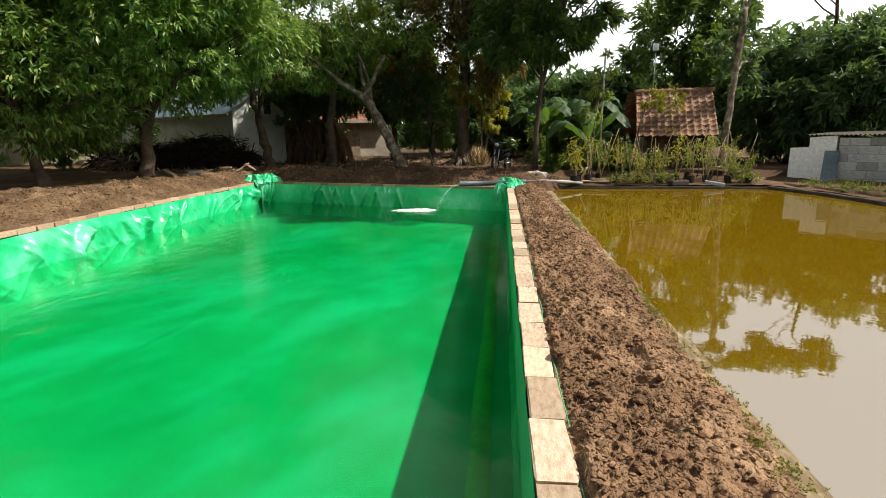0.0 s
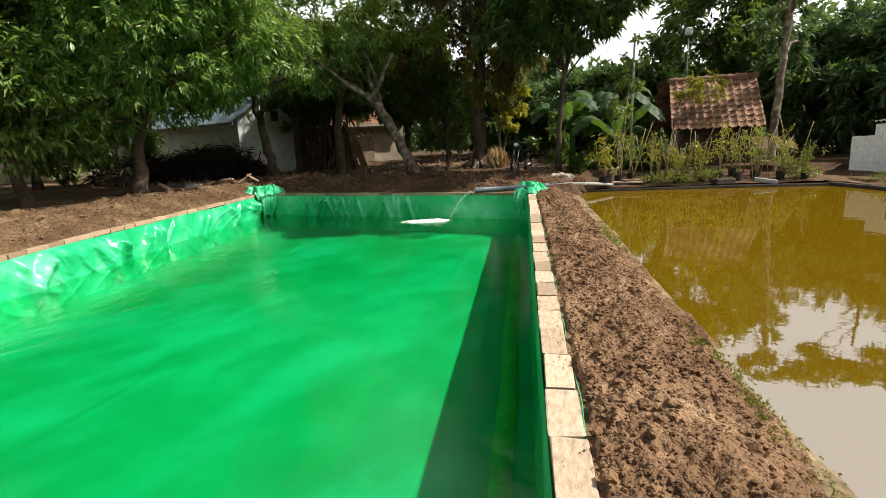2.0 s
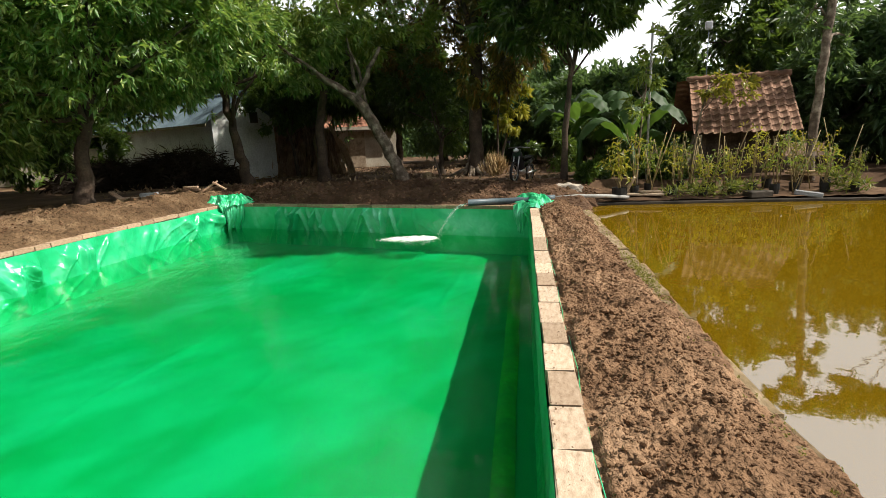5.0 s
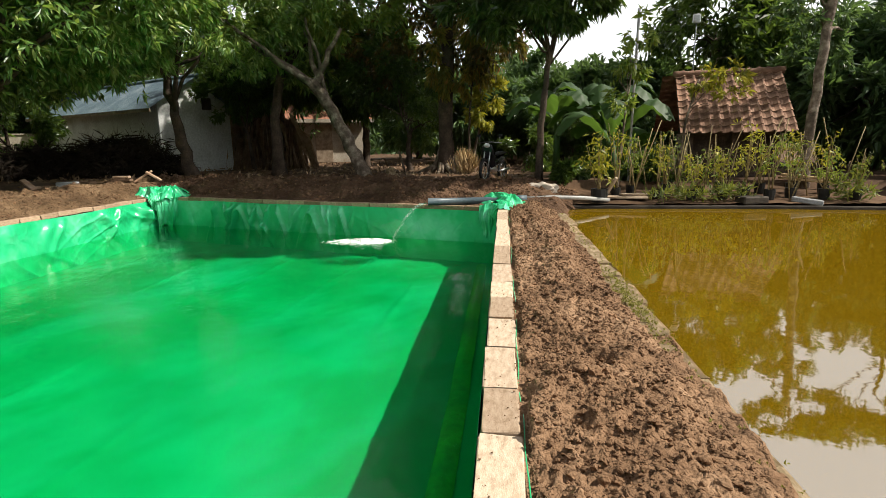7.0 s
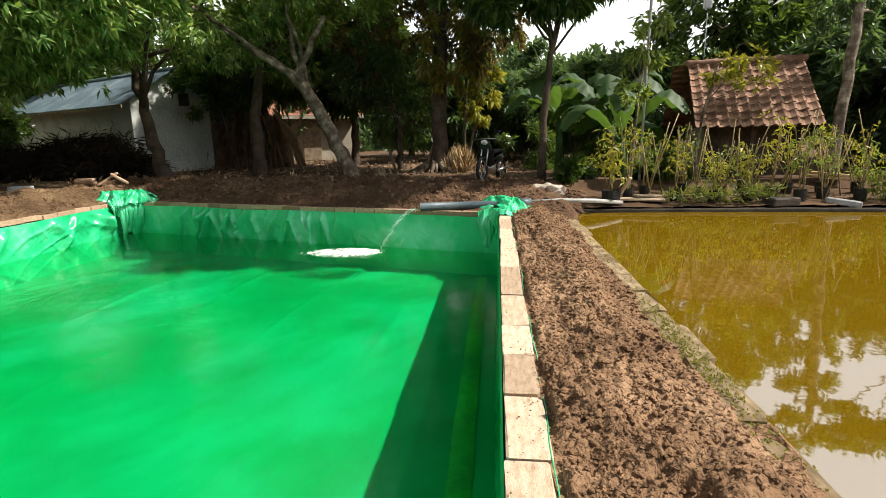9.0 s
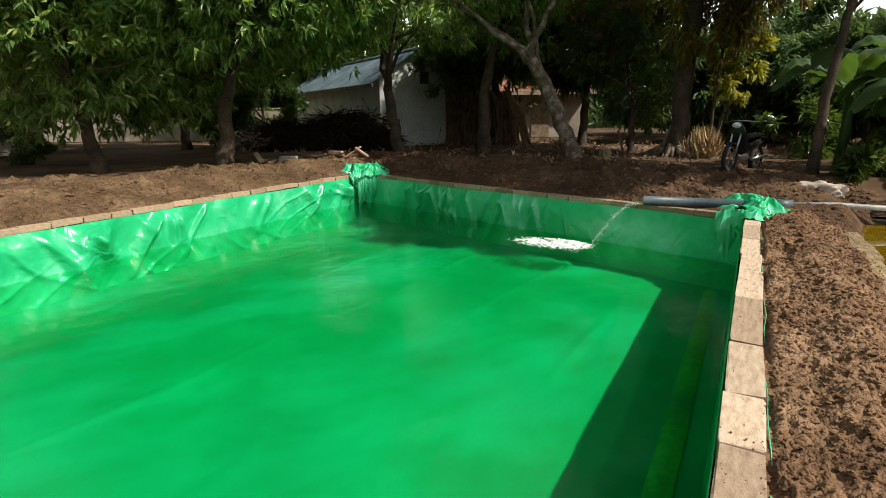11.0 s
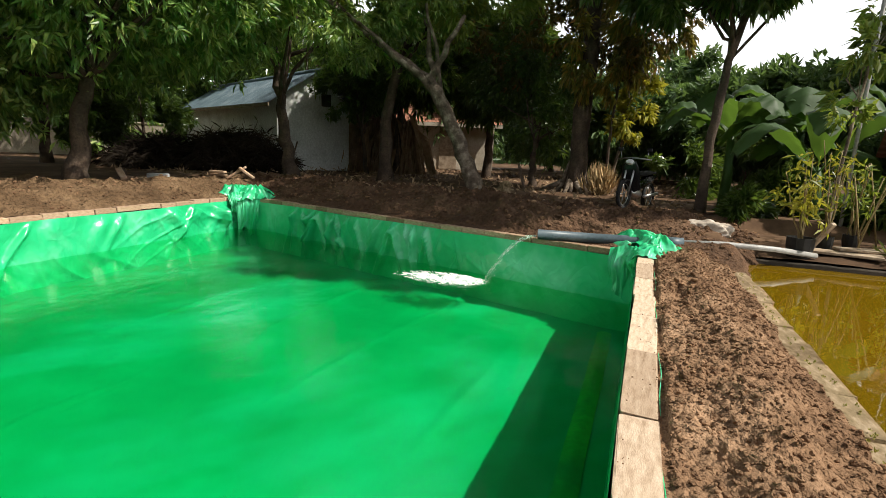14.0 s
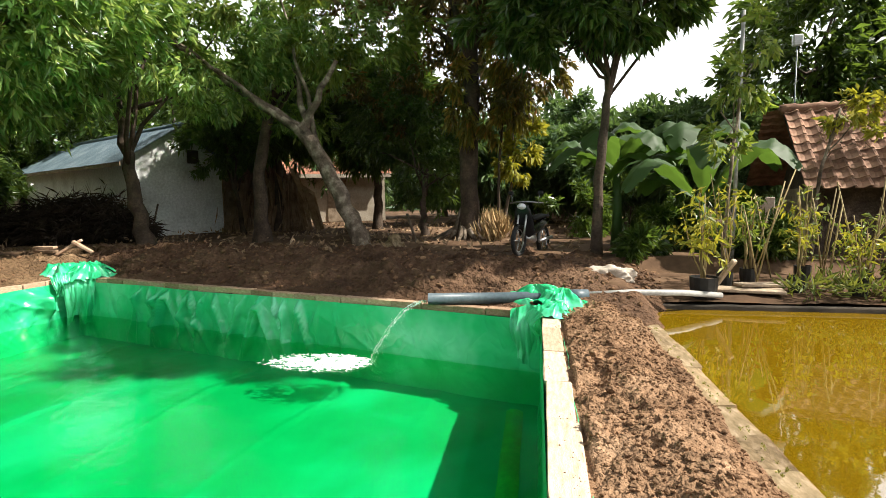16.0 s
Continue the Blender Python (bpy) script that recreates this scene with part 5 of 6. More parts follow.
crumple("sack", pose(0.85, 15.5, 0.1, 0, 0, -15), (0.42, 0.26, 0.19), SACK, 24, "dirty white woven sack lying on the soil", "sack", 0.9)

# ---- motorbike ----
def wheel(x, z, r, root):
    w = part("wheel", box_bm((0.03, 0.05, 0.03), Matrix.Translation((x, 0, z))), STEEL, root)
    ring = [(x + r * math.cos(a), 0, z + r * math.sin(a)) for a in np.linspace(0, 2 * math.pi, 29)]
    v, f = tube(ring, 0.042, 8, caps=False)
    pydata("tyre", v, f, RUBBER, w)
    ring = [(x + (r - 0.05) * math.cos(a), 0, z + (r - 0.05) * math.sin(a)) for a in np.linspace(0, 2 * math.pi, 29)]
    v, f = tube(ring, 0.012, 6, caps=False)
    pydata("rim", v, f, STEEL, w)
    pieces = [tube([(x, 0, z), (x + (r - 0.05) * math.cos(a), 0, z + (r - 0.05) * math.sin(a))], 0.012, 5) for a in np.arange(5) * 2 * math.pi / 5]
    v, f = joined(pieces)
    pydata("spokes", v, f, STEEL, w)


def lofted(name, stations, material, parent, label=""):
    """A rounded body through stations (x, z, half width, half height)."""
    rows = []
    for x, z, w, h in stations:
        rows.append([(x, w * math.cos(a) * (1 - 0.15 * math.sin(a)), z + h * math.sin(a)) for a in np.linspace(0, 2 * math.pi, 14, endpoint=False)])
    v = [p for row in rows for p in row]
    f = [(i * 14 + k, i * 14 + (k + 1) % 14, (i + 1) * 14 + (k + 1) % 14, (i + 1) * 14 + k) for i in range(len(rows) - 1) for k in range(14)]
    f += [tuple(range(14)), tuple(range((len(rows) - 1) * 14, len(rows) * 14))]
    return pydata(name, v, f, material, parent, label)


bike = thing("motorbike", pose(-0.12, 18.2, 0.17, 0, -4, -112) @ Matrix.Scale(0.92, 4), "small black motorbike parked under the trees", "motorbike")
wheel(0.62, 0.29, 0.26, bike)
wheel(-0.6, 0.29, 0.26, bike)
lofted("body", [(-0.85, 0.72, 0.03, 0.03), (-0.6, 0.68, 0.1, 0.09), (-0.25, 0.58, 0.12, 0.12), (0.05, 0.48, 0.1, 0.12), (0.25, 0.46, 0.09, 0.1)], BLACK_PAINT, bike)
lofted("seat", [(-0.72, 0.8, 0.08, 0.03), (-0.4, 0.78, 0.12, 0.05), (0.0, 0.72, 0.11, 0.05), (0.12, 0.7, 0.05, 0.03)], RUBBER, bike)
lofted("leg_shield", [(0.28, 0.48, 0.16, 0.14), (0.4, 0.68, 0.2, 0.16), (0.48, 0.86, 0.16, 0.1), (0.5, 0.97, 0.06, 0.04)], BLACK_PAINT, bike)
lofted("headlight", [(0.5, 0.93, 0.08, 0.06), (0.57, 0.93, 0.07, 0.05), (0.6, 0.93, 0.02, 0.02)], WHITE_PLASTIC, bike, "pale headlight lens")
lofted("front_mudguard", [(0.34, 0.42, 0.02, 0.02), (0.5, 0.57, 0.06, 0.03), (0.7, 0.57, 0.06, 0.03), (0.85, 0.46, 0.02, 0.02)], BLACK_PAINT, bike)
lofted("engine", [(-0.15, 0.32, 0.05, 0.06), (0.0, 0.33, 0.11, 0.1), (0.2, 0.33, 0.09, 0.08), (0.3, 0.34, 0.04, 0.05)], STEEL, bike)
for y in (-0.08, 0.08):
    v, f = tube([(0.62, y, 0.29), (0.5, y, 0.62), (0.42, y, 0.95)], 0.02, 7)
    pydata("fork", v, f, STEEL, bike)
v, f = tube([(0.3, -0.34, 1.0), (0.42, -0.1, 1.02), (0.42, 0.1, 1.02), (0.3, 0.34, 1.0)], 0.014, 7)
bar = pydata("handlebar", v, f, STEEL, bike)
for y in (-0.26, 0.26):
    v, f = tube([(0.35, y, 1.0), (0.36, y * 1.1, 1.16)], 0.006, 5)
    pydata("mirror_stem", v, f, STEEL, bar)
    part("mirror", box_bm((0.02, 0.11, 0.07), Matrix.Translation((0.36, y * 1.15, 1.19)), 0.008), BLACK_PAINT, bar)
v, f = tube([(-0.1, 0.12, 0.28), (-0.7, 0.15, 0.36)], 0.035, 9)
pydata("exhaust", v, f, STEEL, bike)

# ---- plants on the pond's far bank ----
def ground_z(x, y):
    return float(pond_bank_height(np.array([x]), np.array([y]))[0])


def pot_bm(r, h):
    bm = bmesh.new()
    rows = []
    for rr, z in ((r * 0.85, 0), (r, h * 0.5), (r * 1.03, h), (r * 0.94, h), (r * 0.9, h * 0.86)):
        rows.append([bm.verts.new((rr * math.cos(a) * (1 + 0.05 * math.sin(3 * a)), rr * math.sin(a), z)) for a in np.linspace(0, 2 * math.pi, 12, endpoint=False)])
    for p, q in zip(rows, rows[1:]):
        for k in range(12):
            bm.faces.new((p[k], p[(k + 1) % 12], q[(k + 1) % 12], q[k]))
    bm.faces.new(rows[0][::-1])
    bm.faces.new(rows[-1])
    return bm


def seedling(x, y, height, seed, mat, label, leaf=(0.13, 0.035), r=0.12, h=0.24, stems=4, tips=16, per=6):
    rr = np.random.default_rng(seed)
    root = thing("potted_seedling", pose(x, y, ground_z(x, y)), label, "potted plant", "potted seedlings")
    pot_ob = part("pot", pot_bm(r, h), POT, root)
    part("soil", box_bm((r * 1.2, r * 1.2, 0.02), Matrix.Translation((0, 0, h * 0.85))), SOIL, pot_ob)
    pts = []
    for k in range(stems):
        top = np.array((rr.normal() * 0.16, rr.normal() * 0.12, height * rr.uniform(0.75, 1.05)))
        line = bend([(rr.normal() * 0.02, rr.normal() * 0.02, h * 0.8), top * (0.4, 0.4, 0.5), top], 7, 0.012, rr)
        v, f = tube(line, np.linspace(0.012, 0.005, 7), 5)
        pydata("stem", v, f, BAMBOO, root)
        t = rr.uniform(0.45, 1.0, tips // stems + 1)
        pts.append(np.stack([np.interp(t, np.linspace(0, 1, 7), line[:, c]) for c in range(3)], 1) + rr.normal(size=(len(t), 3)) * (0.11, 0.11, 0.05))
    v, f = leaf_cloud(np.concatenate(pts), per, leaf[0], leaf[1], rr, 0.3)
    mesh_object("leaves", v, f, mat, root)
    return root


seedling(1.98, 15.42, 1.3, 1, YELLOW_LEAF, "tall yellow-green seedling in a black bucket", (0.13, 0.04), 0.16, 0.26, 6, 30, 6)
pr = random.Random(12)
spots = [(2.75, 16.2), (3.15, 15.75), (3.5, 16.4), (3.75, 15.6), (4.05, 16.1), (4.35, 15.65), (4.6, 16.5), (4.85, 15.9), (5.15, 15.55), (5.3, 16.3), (5.65, 15.8), (5.95, 16.4), (6.2, 15.7), (6.45, 16.2), (6.7, 15.6), (2.4, 16.0)]
for k, (x, y) in enumerate(spots):
    seedling(x, y, pr.uniform(0.85, 1.5), 20 + k, (FRESH_LEAF, YELLOW_LEAF, GRASS, YELLOW_LEAF)[k % 4], "young leafy seedling in a black polybag", (0.1, 0.034), 0.1, 0.2, 5, 22, 5)
for k in range(26):
    x, y = pr.uniform(2.6, 6.8), pr.uniform(15.5, 16.6)
    z = ground_z(x, y)
    ln = pr.uniform(0.9, 1.5)
    lx, ly = pr.uniform(-0.5, 0.5), pr.uniform(-0.2, 0.2)
    v, f = tube([(0, 0, -0.05), (lx * 0.5, ly * 0.5, ln * 0.5), (lx, ly, ln)], [0.011, 0.01, 0.008], 6)
    st = pydata("bamboo_stake", v, f, BAMBOO)
    st.location = (x, y, z)
    tagged(st, "dry bamboo stake stuck in the bank", "stake", "bamboo stakes")
# low weeds at the water's edge
wr = np.random.default_rng(31)
n = 190
wx, wy = wr.uniform(2.5, 6.9, n), 15.32 + 0.5 * wr.random(n) ** 1.5
keep = vnoise(wx * 1.6, wx * 0, 5) > 0.35
wx, wy = wx[keep], wy[keep]
v, f = leaf_cloud(np.stack([wx, wy, 0.04 + 0.34 * wr.random(len(wx)) * vnoise(wx * 1.1, wx * 0, 9)], 1), 9, 0.16, 0.03, wr, -0.2)
tagged(mesh_object("bank_weeds", v, f, GRASS), "tangle of green weeds at the pond's edge", "weeds", kind="stuff")
n = 260
wy = wr.uniform(5.0, 15.0, n)
wx = right_edge(wy) + 0.1 + wr.random(n) * 1.6
v, f = leaf_cloud(np.stack([wx, wy, -0.02 + 0.06 * wr.random(n)], 1), 8, 0.14, 0.018, wr, -0.6)
tagged(mesh_object("side_bank_grass", v, f, GRASS), "short grass on the pond's side bank", "grass", kind="stuff")
n = 1500
wy = np.concatenate([wr.normal(4.6, 0.5, 560), wr.normal(2.6, 0.4, 300), wr.normal(9.0, 0.5, 340), wr.uniform(1, 14, 300)])
wx = np.clip(wr.normal(1.1, 0.045, n), 0.95, 1.2)
v, f = leaf_cloud(np.stack([wx, wy, -0.075 + 0.02 * wr.random(n)], 1), 7, 0.012, 0.008, wr, -0.4)
tagged(mesh_object("edge_moss", v, f, MOSS), "yellow-green moss and tiny weeds along the pond's stone edge", "moss", kind="stuff")


def banana(x, y, height, seed, n_leaves):
    """A banana plant: sheathed stem and long arching blades split along the edges."""
    rr = np.random.default_rng(seed)
    root = thing("banana_plant", pose(x, y, 0.1), "banana plant with broad arching torn leaves", "banana plant", "banana plants")
    v, f = tube([(0, 0, -0.1), (0.03, 0, height * 0.5), (0.0, 0.03, height)], [0.12, 0.09, 0.06], 10, 0.05, seed)
    pydata("stem", v, f, BANANA, root)
    for k in range(n_leaves):
        az = 2 * math.pi * k / n_leaves + rr.uniform(-0.4, 0.4)
        ln, rise, w = rr.uniform(1.5, 2.3), rr.uniform(0.5, 1.3), rr.uniform(0.24, 0.33)
        us, ts = np.linspace(-1, 1, 9), np.linspace(0, 1, 26)
        wav = rr.uniform(0, 9)

        def lay(u, t, z, az=az, ln=ln, rise=rise, w=w, wav=wav):
            out = ln * (t - 0.22 * t * t)
            up = height - 0.1 + rise * np.sin(np.minimum(t * 1.1, 1) * np.pi * 0.62) - 0.3 * ln * t ** 2.4
            half = w * np.sin(np.pi * np.clip((t - 0.12) / 0.9, 0.02, 1)) ** 0.55 * (t > 0.1) + 0.012
            ragged = 1 - 0.35 * np.clip(vnoise(t * 26 + wav, np.sign(u) * 3.0, 3) - 0.6, 0, 1) * (np.abs(u) > 0.7)
            s = u * half * ragged
            return out * np.cos(az) - s * np.sin(az), out * np.sin(az) + s * np.cos(az), up - np.abs(u) * half * 0.45 + 0.02 * np.sin(t * 40 + u * 3)
        sheet("leaf_blade", us, ts, lambda u, t: 0 * u, BANANA, root, "", True, lay)
    return root


banana(1.5, 19.4, 1.6, 1, 9)
banana(2.8, 20.0, 1.7, 2, 8)
banana(2.75, 18.3, 1.0, 4, 7)
tree("sapling", [(2.55, 16.6, 0.0), (2.6, 16.6, 1.2), (2.75, 16.7, 2.6)], 0.03,
     [(2.75, 16.7, 2.7, 0.35, 0.35, 0.35), (2.6, 16.6, 2.0, 0.28, 0.28, 0.3), (2.95, 16.7, 3.3, 0.3, 0.3, 0.3)], 70, 6, (0.17, 0.066), FRESH_LEAF, PALE_BARK, "thin sapling with broad bright leaves", 141, top=0.6, limbs=2)
tree("sapling", [(4.0, 17.3, 0.0), (4.05, 17.3, 1.4), (4.3, 17.3, 2.4)], 0.03,
     [(4.45, 17.3, 2.4, 0.45, 0.3, 0.25), (4.9, 17.3, 2.45, 0.5, 0.3, 0.28), (5.0, 17.3, 2.05, 0.35, 0.3, 0.15)], 90, 6, (0.14, 0.06), YELLOW_LEAF, PALE_BARK, "sapling with yellowish leaves before the hut", 142, top=0.6, limbs=2)

# poles and light box behind the hut
pole = thing("pole", pose(2.95, 17.4, 0.0), "thin grey upright pipe pole", "pole")
v, f = tube([(0, 0, -0.1), (0.02, 0, 2), (0.05, 0, 3.9)], 0.03, 8)
pydata("shaft", v, f, PVC, pole)
mast = thing("mast", pose(5.6, 21.8, 0.1), "thin mast with a small white box on top", "mast")
v, f = tube([(0, 0, -0.1), (0.02, 0, 4.3)], 0.014, 7)
pydata("shaft", v, f, PVC_DARK, mast)
part("box", box_bm((0.2, 0.12, 0.24), Matrix.Translation((0.02, 0, 4.42)), 0.02), WHITE_PLASTIC, mast, "small white plastic box")

# ---- loose things ----
def plank(x, y, z, size, yaw, mat=WOOD, roll=0.0, pitch=0.0, label="weathered plank lying on the soil", name="plank", category="plank"):
    ob = part(name, box_bm(size, None, min(size) * 0.15), mat)
    ob.matrix_world = pose(x, y, z, roll, pitch, yaw)
    return tagged(ob, label, category, "loose " + category + "s")


plank(2.55, 15.6, 0.03, (0.75, 0.3, 0.035), -12)
plank(2.75, 15.75, 0.075, (0.6, 0.22, 0.03), 8)
plank(2.15, 15.38, 0.2, (0.62, 0.06, 0.05), -60, WOOD, 0, -52, "grey stick leaning on the bucket", "stick", "stick")
plank(6.5, 16.95, 0.24, (1.0, 0.16, 0.05), -10, STRAW, 0, 6, "pale bamboo slats stacked beside the trunk", "slat_stack", "slats")
plank(6.5, 16.93, 0.31, (0.95, 0.14, 0.05), -9, STRAW, 0, 6, "pale bamboo slats stacked beside the trunk", "slat_stack", "slats")
plank(-10.4, 15.6, 0.36, (0.7, 0.12, 0.05), -30, BRICK, 8, 14)
plank(-10.2, 15.75, 0.28, (0.6, 0.14, 0.05), 5, BRICK)
plank(-9.5, 17.4, 0.33, (0.55, 0.12, 0.06), -8, BRICK)
plank(-9.55, 17.45, 0.4, (0.42, 0.12, 0.05), 6, BRICK)
plank(-8.85, 17.3, 0.42, (0.5, 0.1, 0.05), 30, BRICK, 0, -32)
plank(-8.6, 17.35, 0.42, (0.4, 0.1, 0.05), 20, BRICK, 0, 34)
plank(-9.75, 15.95, 0.33, (0.42, 0.2, 0.12), 12, GREY_BLOCK, 0, 0, "grey concrete block lying on the bank", "loose_block", "block")
plank(4.75, 15.35, 0.0, (0.5, 0.3, 0.14), 14, DARK_EDGE, 0, 0, "dark lump of old concrete on the kerb", "loose_block", "block")
plank(5.7, 15.3, -0.02, (0.5, 0.12, 0.1), -20, GREY_BLOCK, 0, 8, "grey concrete block lying on the bank", "loose_block", "block")
plank(-2.75, 20.1, 0.5, (0.9, 0.05, 0.05), 70, BARK, 0, 62, "bare stick leaning in the soil", "stick", "stick")
plank(-10.9, 22.2, 0.75, (1.1, 0.04, 0.04), 150, BARK, 0, 55, "bare stick leaning on the house wall", "stick", "stick")
crumple("boulder", pose(-2.95, 19.3, 0.22), (0.2, 0.17, 0.22), OLD_STONE, 31, "rounded grey stone on the mound", "stone", 1.1)
dr = np.random.default_rng(44)
n = 90
spots = np.stack([-1.0 + 0.13 * dr.normal(size=n), 21.0 + 0.13 * dr.normal(size=n), 0.2 + 0.35 * dr.random(n)], 1)
v, f = leaf_cloud(spots, 7, 0.26, 0.02, dr, -1.3, 0.7)
tagged(mesh_object("dry_grass_tuft", v, f, STRAW), "tuft of pale dry grass at the tree's foot", "dry grass", kind="stuff")

# roots of the big tree
rr = np.random.default_rng(15)
pieces = []
for k in range(9):
    az = rr.uniform(0, 2 * math.pi)
    ln = rr.uniform(0.5, 1.0)
    pieces.append(tube([(0.1 * math.cos(az), 0.1 * math.sin(az), 0.75), (0.3 * math.cos(az), 0.3 * math.sin(az), 0.25), (ln * math.cos(az + 0.2), ln * math.sin(az + 0.2), -0.05)], [0.1, 0.08, 0.03], 7, 0.15, k))
v, f = joined(pieces)
big = [o for o in bpy.data.objects if o.name.startswith("big_tree")][0]
pydata("roots", v, f, PALE_BARK, big, "pale buttress roots")

# heap of dark brushwood before the house
hr = np.random.default_rng(19)
heap = []
for (cx, cy), (hx, hy, hz), n in (((-12.3, 20.9), (2.2, 1.0, 1.05), 3000), ((-14.6, 20.0), (1.7, 0.9, 0.75), 1500), ((-10.9, 21.0), (0.9, 0.7, 0.5), 500)):
    d = hr.normal(size=(n, 3))
    d /= np.linalg.norm(d, axis=1)[:, None]
    d[:, 2] = np.abs(d[:, 2])
    bulge = 0.7 + 0.6 * vnoise(d[:, 0] * 2.2 + 5, d[:, 2] * 2.2 + 5, 19)[:, None]
    heap.append(d * (hx, hy, hz) * (0.3 + 0.7 * hr.random((n, 1))) * bulge + (cx, cy, 0.2))
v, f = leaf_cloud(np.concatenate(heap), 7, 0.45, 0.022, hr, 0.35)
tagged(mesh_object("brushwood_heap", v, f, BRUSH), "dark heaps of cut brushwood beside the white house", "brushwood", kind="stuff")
# dry palm thatch hanging against the old house
n = 700
tips = np.stack([-10.6 + 2.2 * hr.random(n), 25.5 + 0.6 * hr.random(n), 0.6 + 1.7 * hr.random(n)], 1)
v, f = leaf_cloud(tips, 5, 0.9, 0.05, hr, 3.0)
tagged(mesh_object("dry_thatch", v, f, DRY_LEAF), "dry brown palm thatch hanging as a screen", "thatch", kind="stuff")
# leaf litter
n = 2600
lx, ly = hr.uniform(-14, 1, n), hr.uniform(17.6, 30, n)
v, f = leaf_cloud(np.stack([lx, ly, ground_height(lx, ly) + 0.02], 1), 1, 0.16, 0.06, hr, 0.0)
tagged(mesh_object("leaf_litter", v, f, DRY_LEAF), "dry fallen leaves scattered over the yard", "leaf litter", kind="stuff")

# ---- pieces of walls and roofs ----
def unit_block(seed, rough=1.0):
    """A rough block of unit size with worn edges."""
    rnd = random.Random(seed)
    bm = box_bm((1, 1, 1))
    bmesh.ops.bevel(bm, geom=list(bm.edges), offset=0.045, segments=1, affect="EDGES", profile=0.5)
    for v in bm.verts:
        v.co += rough * Vector((rnd.uniform(-0.02, 0.02), rnd.uniform(-0.03, 0.03), rnd.uniform(-0.04, 0.04)))
    me = bpy.data.meshes.new("block")
    bmesh.ops.recalc_face_normals(bm, faces=bm.faces)
    bm.to_mesh(me)
    bm.free()
    return me


def shared(meshes, material):
    out = []
    for me in meshes:
        m = me.copy()
        m.materials.append(material)
        out.append(m)
    return out


UNITS = [unit_block(k) for k in range(6)]
BLOCKS, BRICKS, GREYS = (shared(UNITS, m) for m in (BLOCK, BRICK, GREY_BLOCK))
STONES = shared([unit_block(40 + k, 3.2) for k in range(7)], OLD_STONE)
bp = random.Random(8)


def piece(name, meshes, m, size, parent):
    ob = new(name, meshes[bp.randrange(len(meshes))])
    ob.parent = parent
    ob.matrix_basis = m @ Matrix.Diagonal((*size, 1))
    return ob


# path-side wall: local x runs from the far corner towards the near end
s = 0.0
while s < len_path - 0.3:
    y = 14.3 - s
    ln = bp.uniform(0.62, 0.95) if y > 9.4 else bp.uniform(0.4, 0.52)
    piece("block", BLOCKS, pose(s + ln / 2, 0.087 + bp.uniform(-0.006, 0.006), -0.05 + bp.uniform(-0.006, 0.006), bp.uniform(-1, 1), bp.uniform(-0.4, 0.4), bp.uniform(-0.7, 0.7)), (ln - 0.008, 0.172 + bp.uniform(-0.008, 0.008), 0.1), WALL_PATH)
    s += ln
s = 0.1
while s < len_far - 0.05:
    ln = bp.uniform(0.3, 0.42)
    piece("brick", BRICKS, pose(s + ln / 2, 0.07 + bp.uniform(-0.01, 0.01), -0.03 + bp.uniform(-0.008, 0.008), 0, 0, bp.uniform(-1.5, 1.5)), (ln - 0.012, 0.13, 0.075), WALL_FAR)
    s += ln
y = NEAR
while y < 16.3:
    ln = bp.uniform(0.3, 0.44)
    x0, x1 = float(left_x(y)), float(left_x(y + ln))
    yaw = math.degrees(math.atan2(ln, x1 - x0))
    piece("brick", BRICKS, pose((x0 + x1) / 2 - 0.068, y + ln / 2, -0.025 + bp.uniform(-0.008, 0.008), 0, 0, yaw + bp.uniform(-1.5, 1.5)), (ln - 0.012, 0.13, 0.075), WALL_SIDE)
    y += ln
stone_edge = thing("pond_stone_edge", pose(0, 0, -0.2), "old mossy stone edging between soil path and pond", "kerb", kind="structure")
part("edge_core", box_bm((0.15, 18.2, 0.7), Matrix.Translation((1.1, 6.1, -0.27))), MORTAR, stone_edge)
y = NEAR
while y < 15.0:
    ln = bp.uniform(0.3, 0.75)
    wide = 0.2 + bp.uniform(-0.04, 0.05)
    piece("stone", STONES, pose(1.205 - wide / 2 + bp.uniform(-0.008, 0.008), y + ln / 2, (0.05 if y > 8 else 0.035) + bp.uniform(-0.01, 0.01), bp.uniform(-2, 2), bp.uniform(-0.5, 0.5), 90 + bp.uniform(-0.8, 0.8)), (ln + 0.035, wide, 0.12), stone_edge)
    y += ln
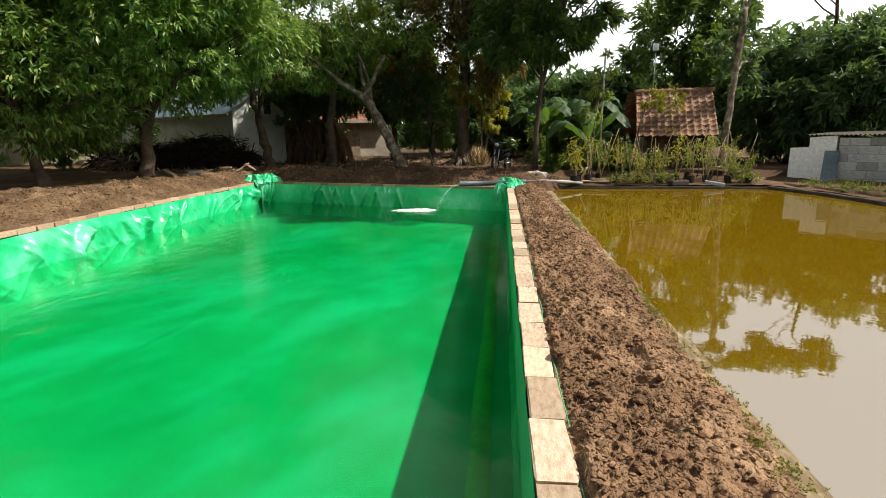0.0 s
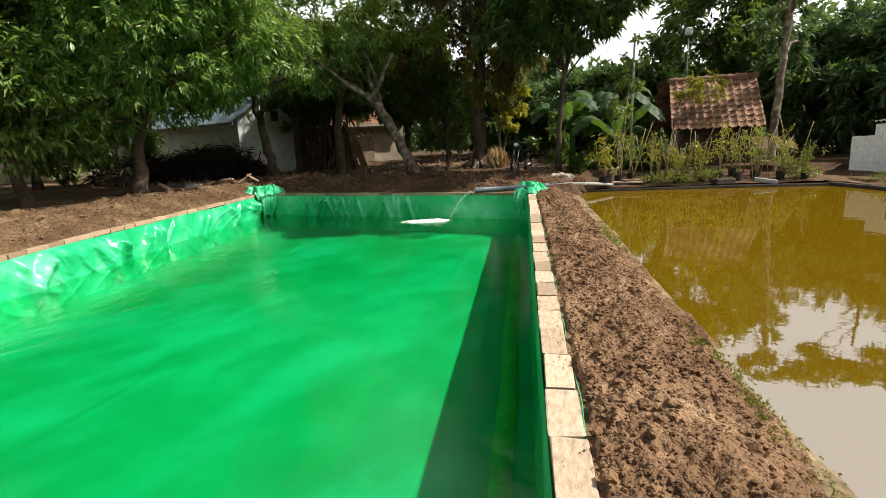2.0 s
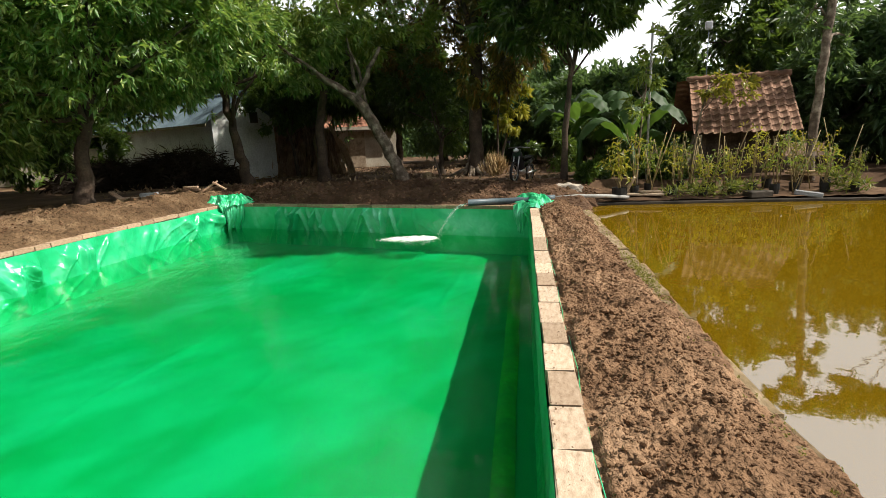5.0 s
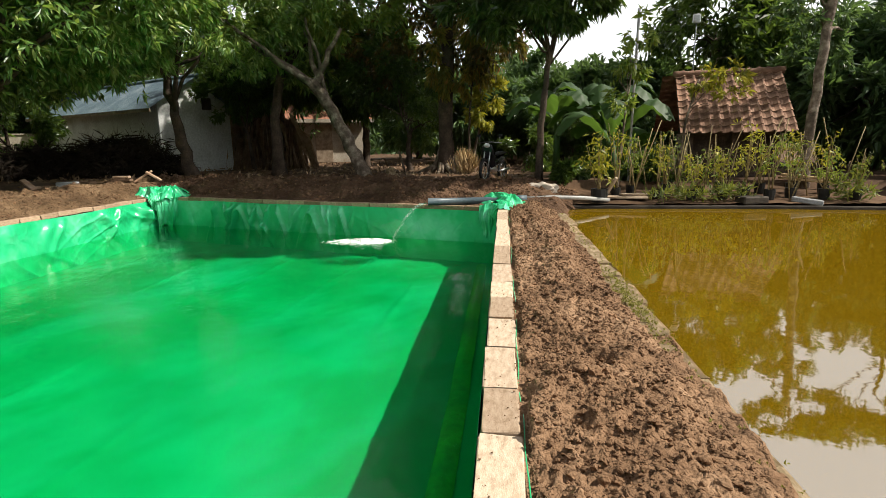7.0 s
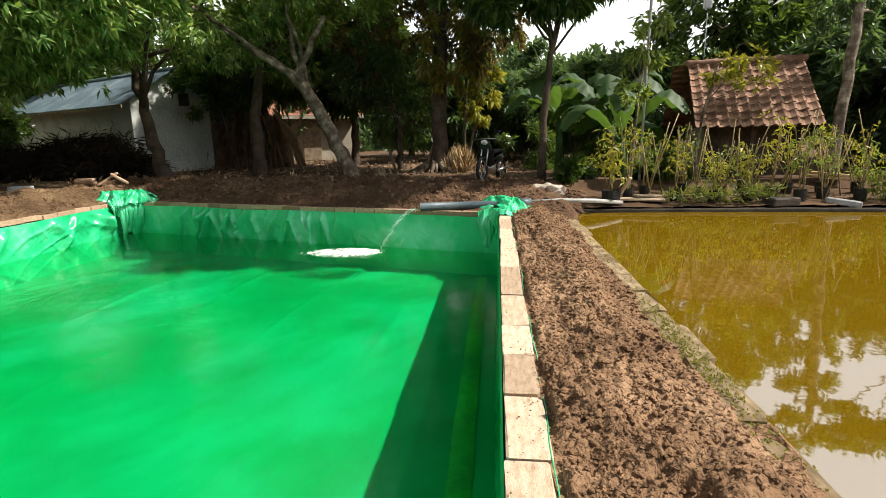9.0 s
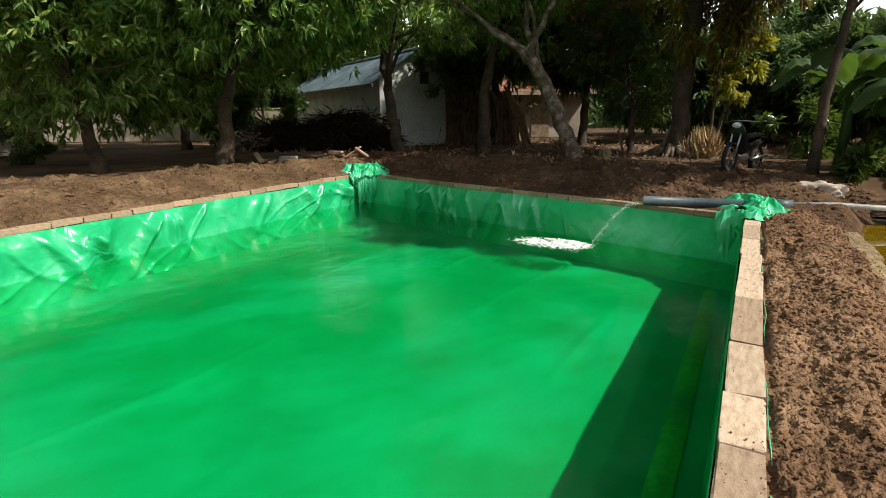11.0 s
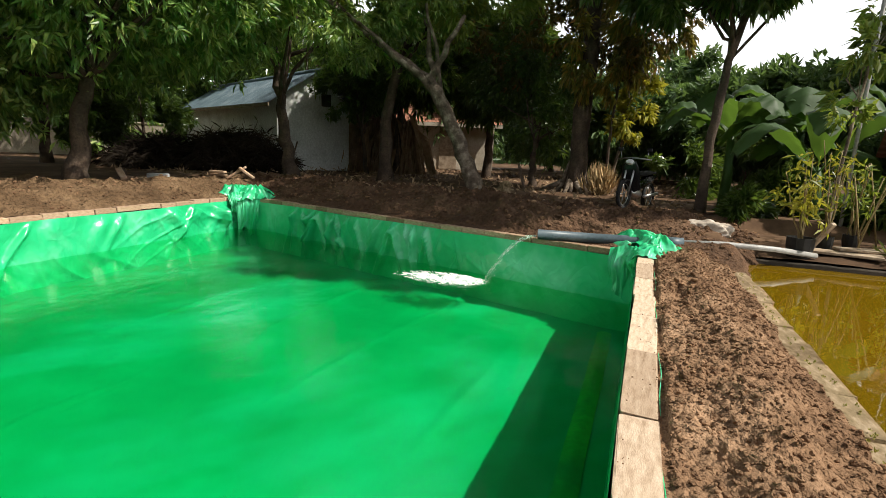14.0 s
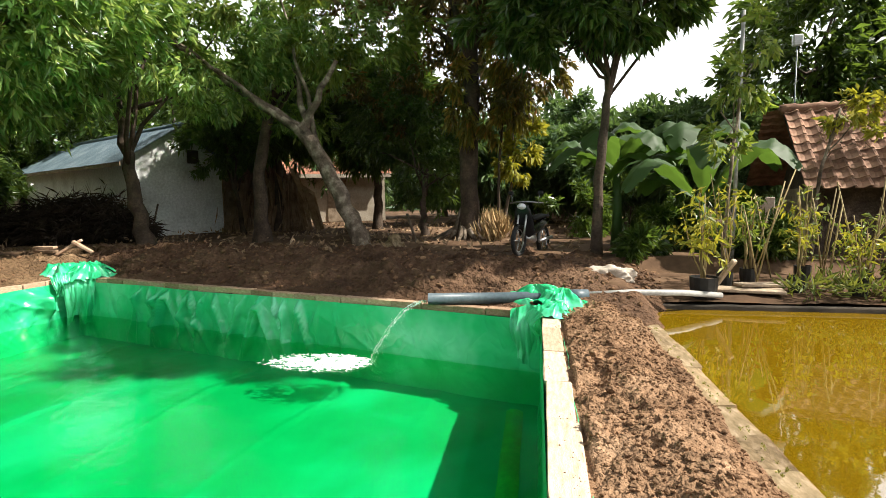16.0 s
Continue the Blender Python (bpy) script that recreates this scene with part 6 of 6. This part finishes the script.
for row in range(6):
    for col in range(8):
        ln = 0.39
        x = 1.06 + ln / 2 + col * 0.4 - (0.2 if row % 2 else 0)
        x0, x1 = max(x - ln / 2, 1.05), min(x + ln / 2, 4.05)
        if x1 - x0 > 0.06:
            piece("block", GREYS, pose((x0 + x1) / 2, 0.06, 0.097 + row * 0.192), (x1 - x0, 0.12, 0.182), shed)


def pantile():
    """One curved clay tile, lip up on one side, with thickness."""
    prof = [(-0.115, 0.0), (-0.07, -0.014), (-0.015, -0.01), (0.03, 0.012), (0.07, 0.036), (0.1, 0.034), (0.12, 0.012)]
    bm = bmesh.new()
    rows = [[bm.verts.new((x, y, z + dz)) for x, z in prof] for y, dz in ((-0.13, 0.0), (0.15, 0.0))]
    low = [[bm.verts.new((x, y, z - 0.014)) for x, z in prof] for y in (-0.13, 0.15)]
    for k in range(6):
        bm.faces.new((rows[0][k], rows[0][k + 1], rows[1][k + 1], rows[1][k]))
        bm.faces.new((rows[0][k], low[0][k], low[0][k + 1], rows[0][k + 1]))
        bm.faces.new((low[0][k], low[1][k], low[1][k + 1], low[0][k + 1]))
    bmesh.ops.recalc_face_normals(bm, faces=bm.faces)
    me = bpy.data.meshes.new("tile")
    bm.to_mesh(me)
    bm.free()
    me.materials.append(TILE)
    return me


PANTILE = pantile()
slope = math.degrees(math.atan2(RIDGE - EAVE, RUN))
run = math.hypot(RUN, RIDGE - EAVE)
rows_n = int(run / 0.235)
for row in range(rows_n + 1):
    for col in range(int(HUT_L / 0.215)):
        t = (row * 0.235 + 0.03) / run
        ob = new("tile", PANTILE)
        ob.parent = roof_deck
        x = col * 0.215 + 0.12 - HUT_L / 2
        ob.matrix_basis = Matrix.Identity(4)
        ob.matrix_parent_inverse = Matrix.Identity(4)
        ob.matrix_basis = pose(HUT_L / 2 + x + bp.uniform(-0.006, 0.006), RUN * t, EAVE + (RIDGE - EAVE) * t + 0.03 + bp.uniform(-0.006, 0.006), slope - 5 + bp.uniform(-1.5, 1.5), 0, bp.uniform(-1.5, 1.5))
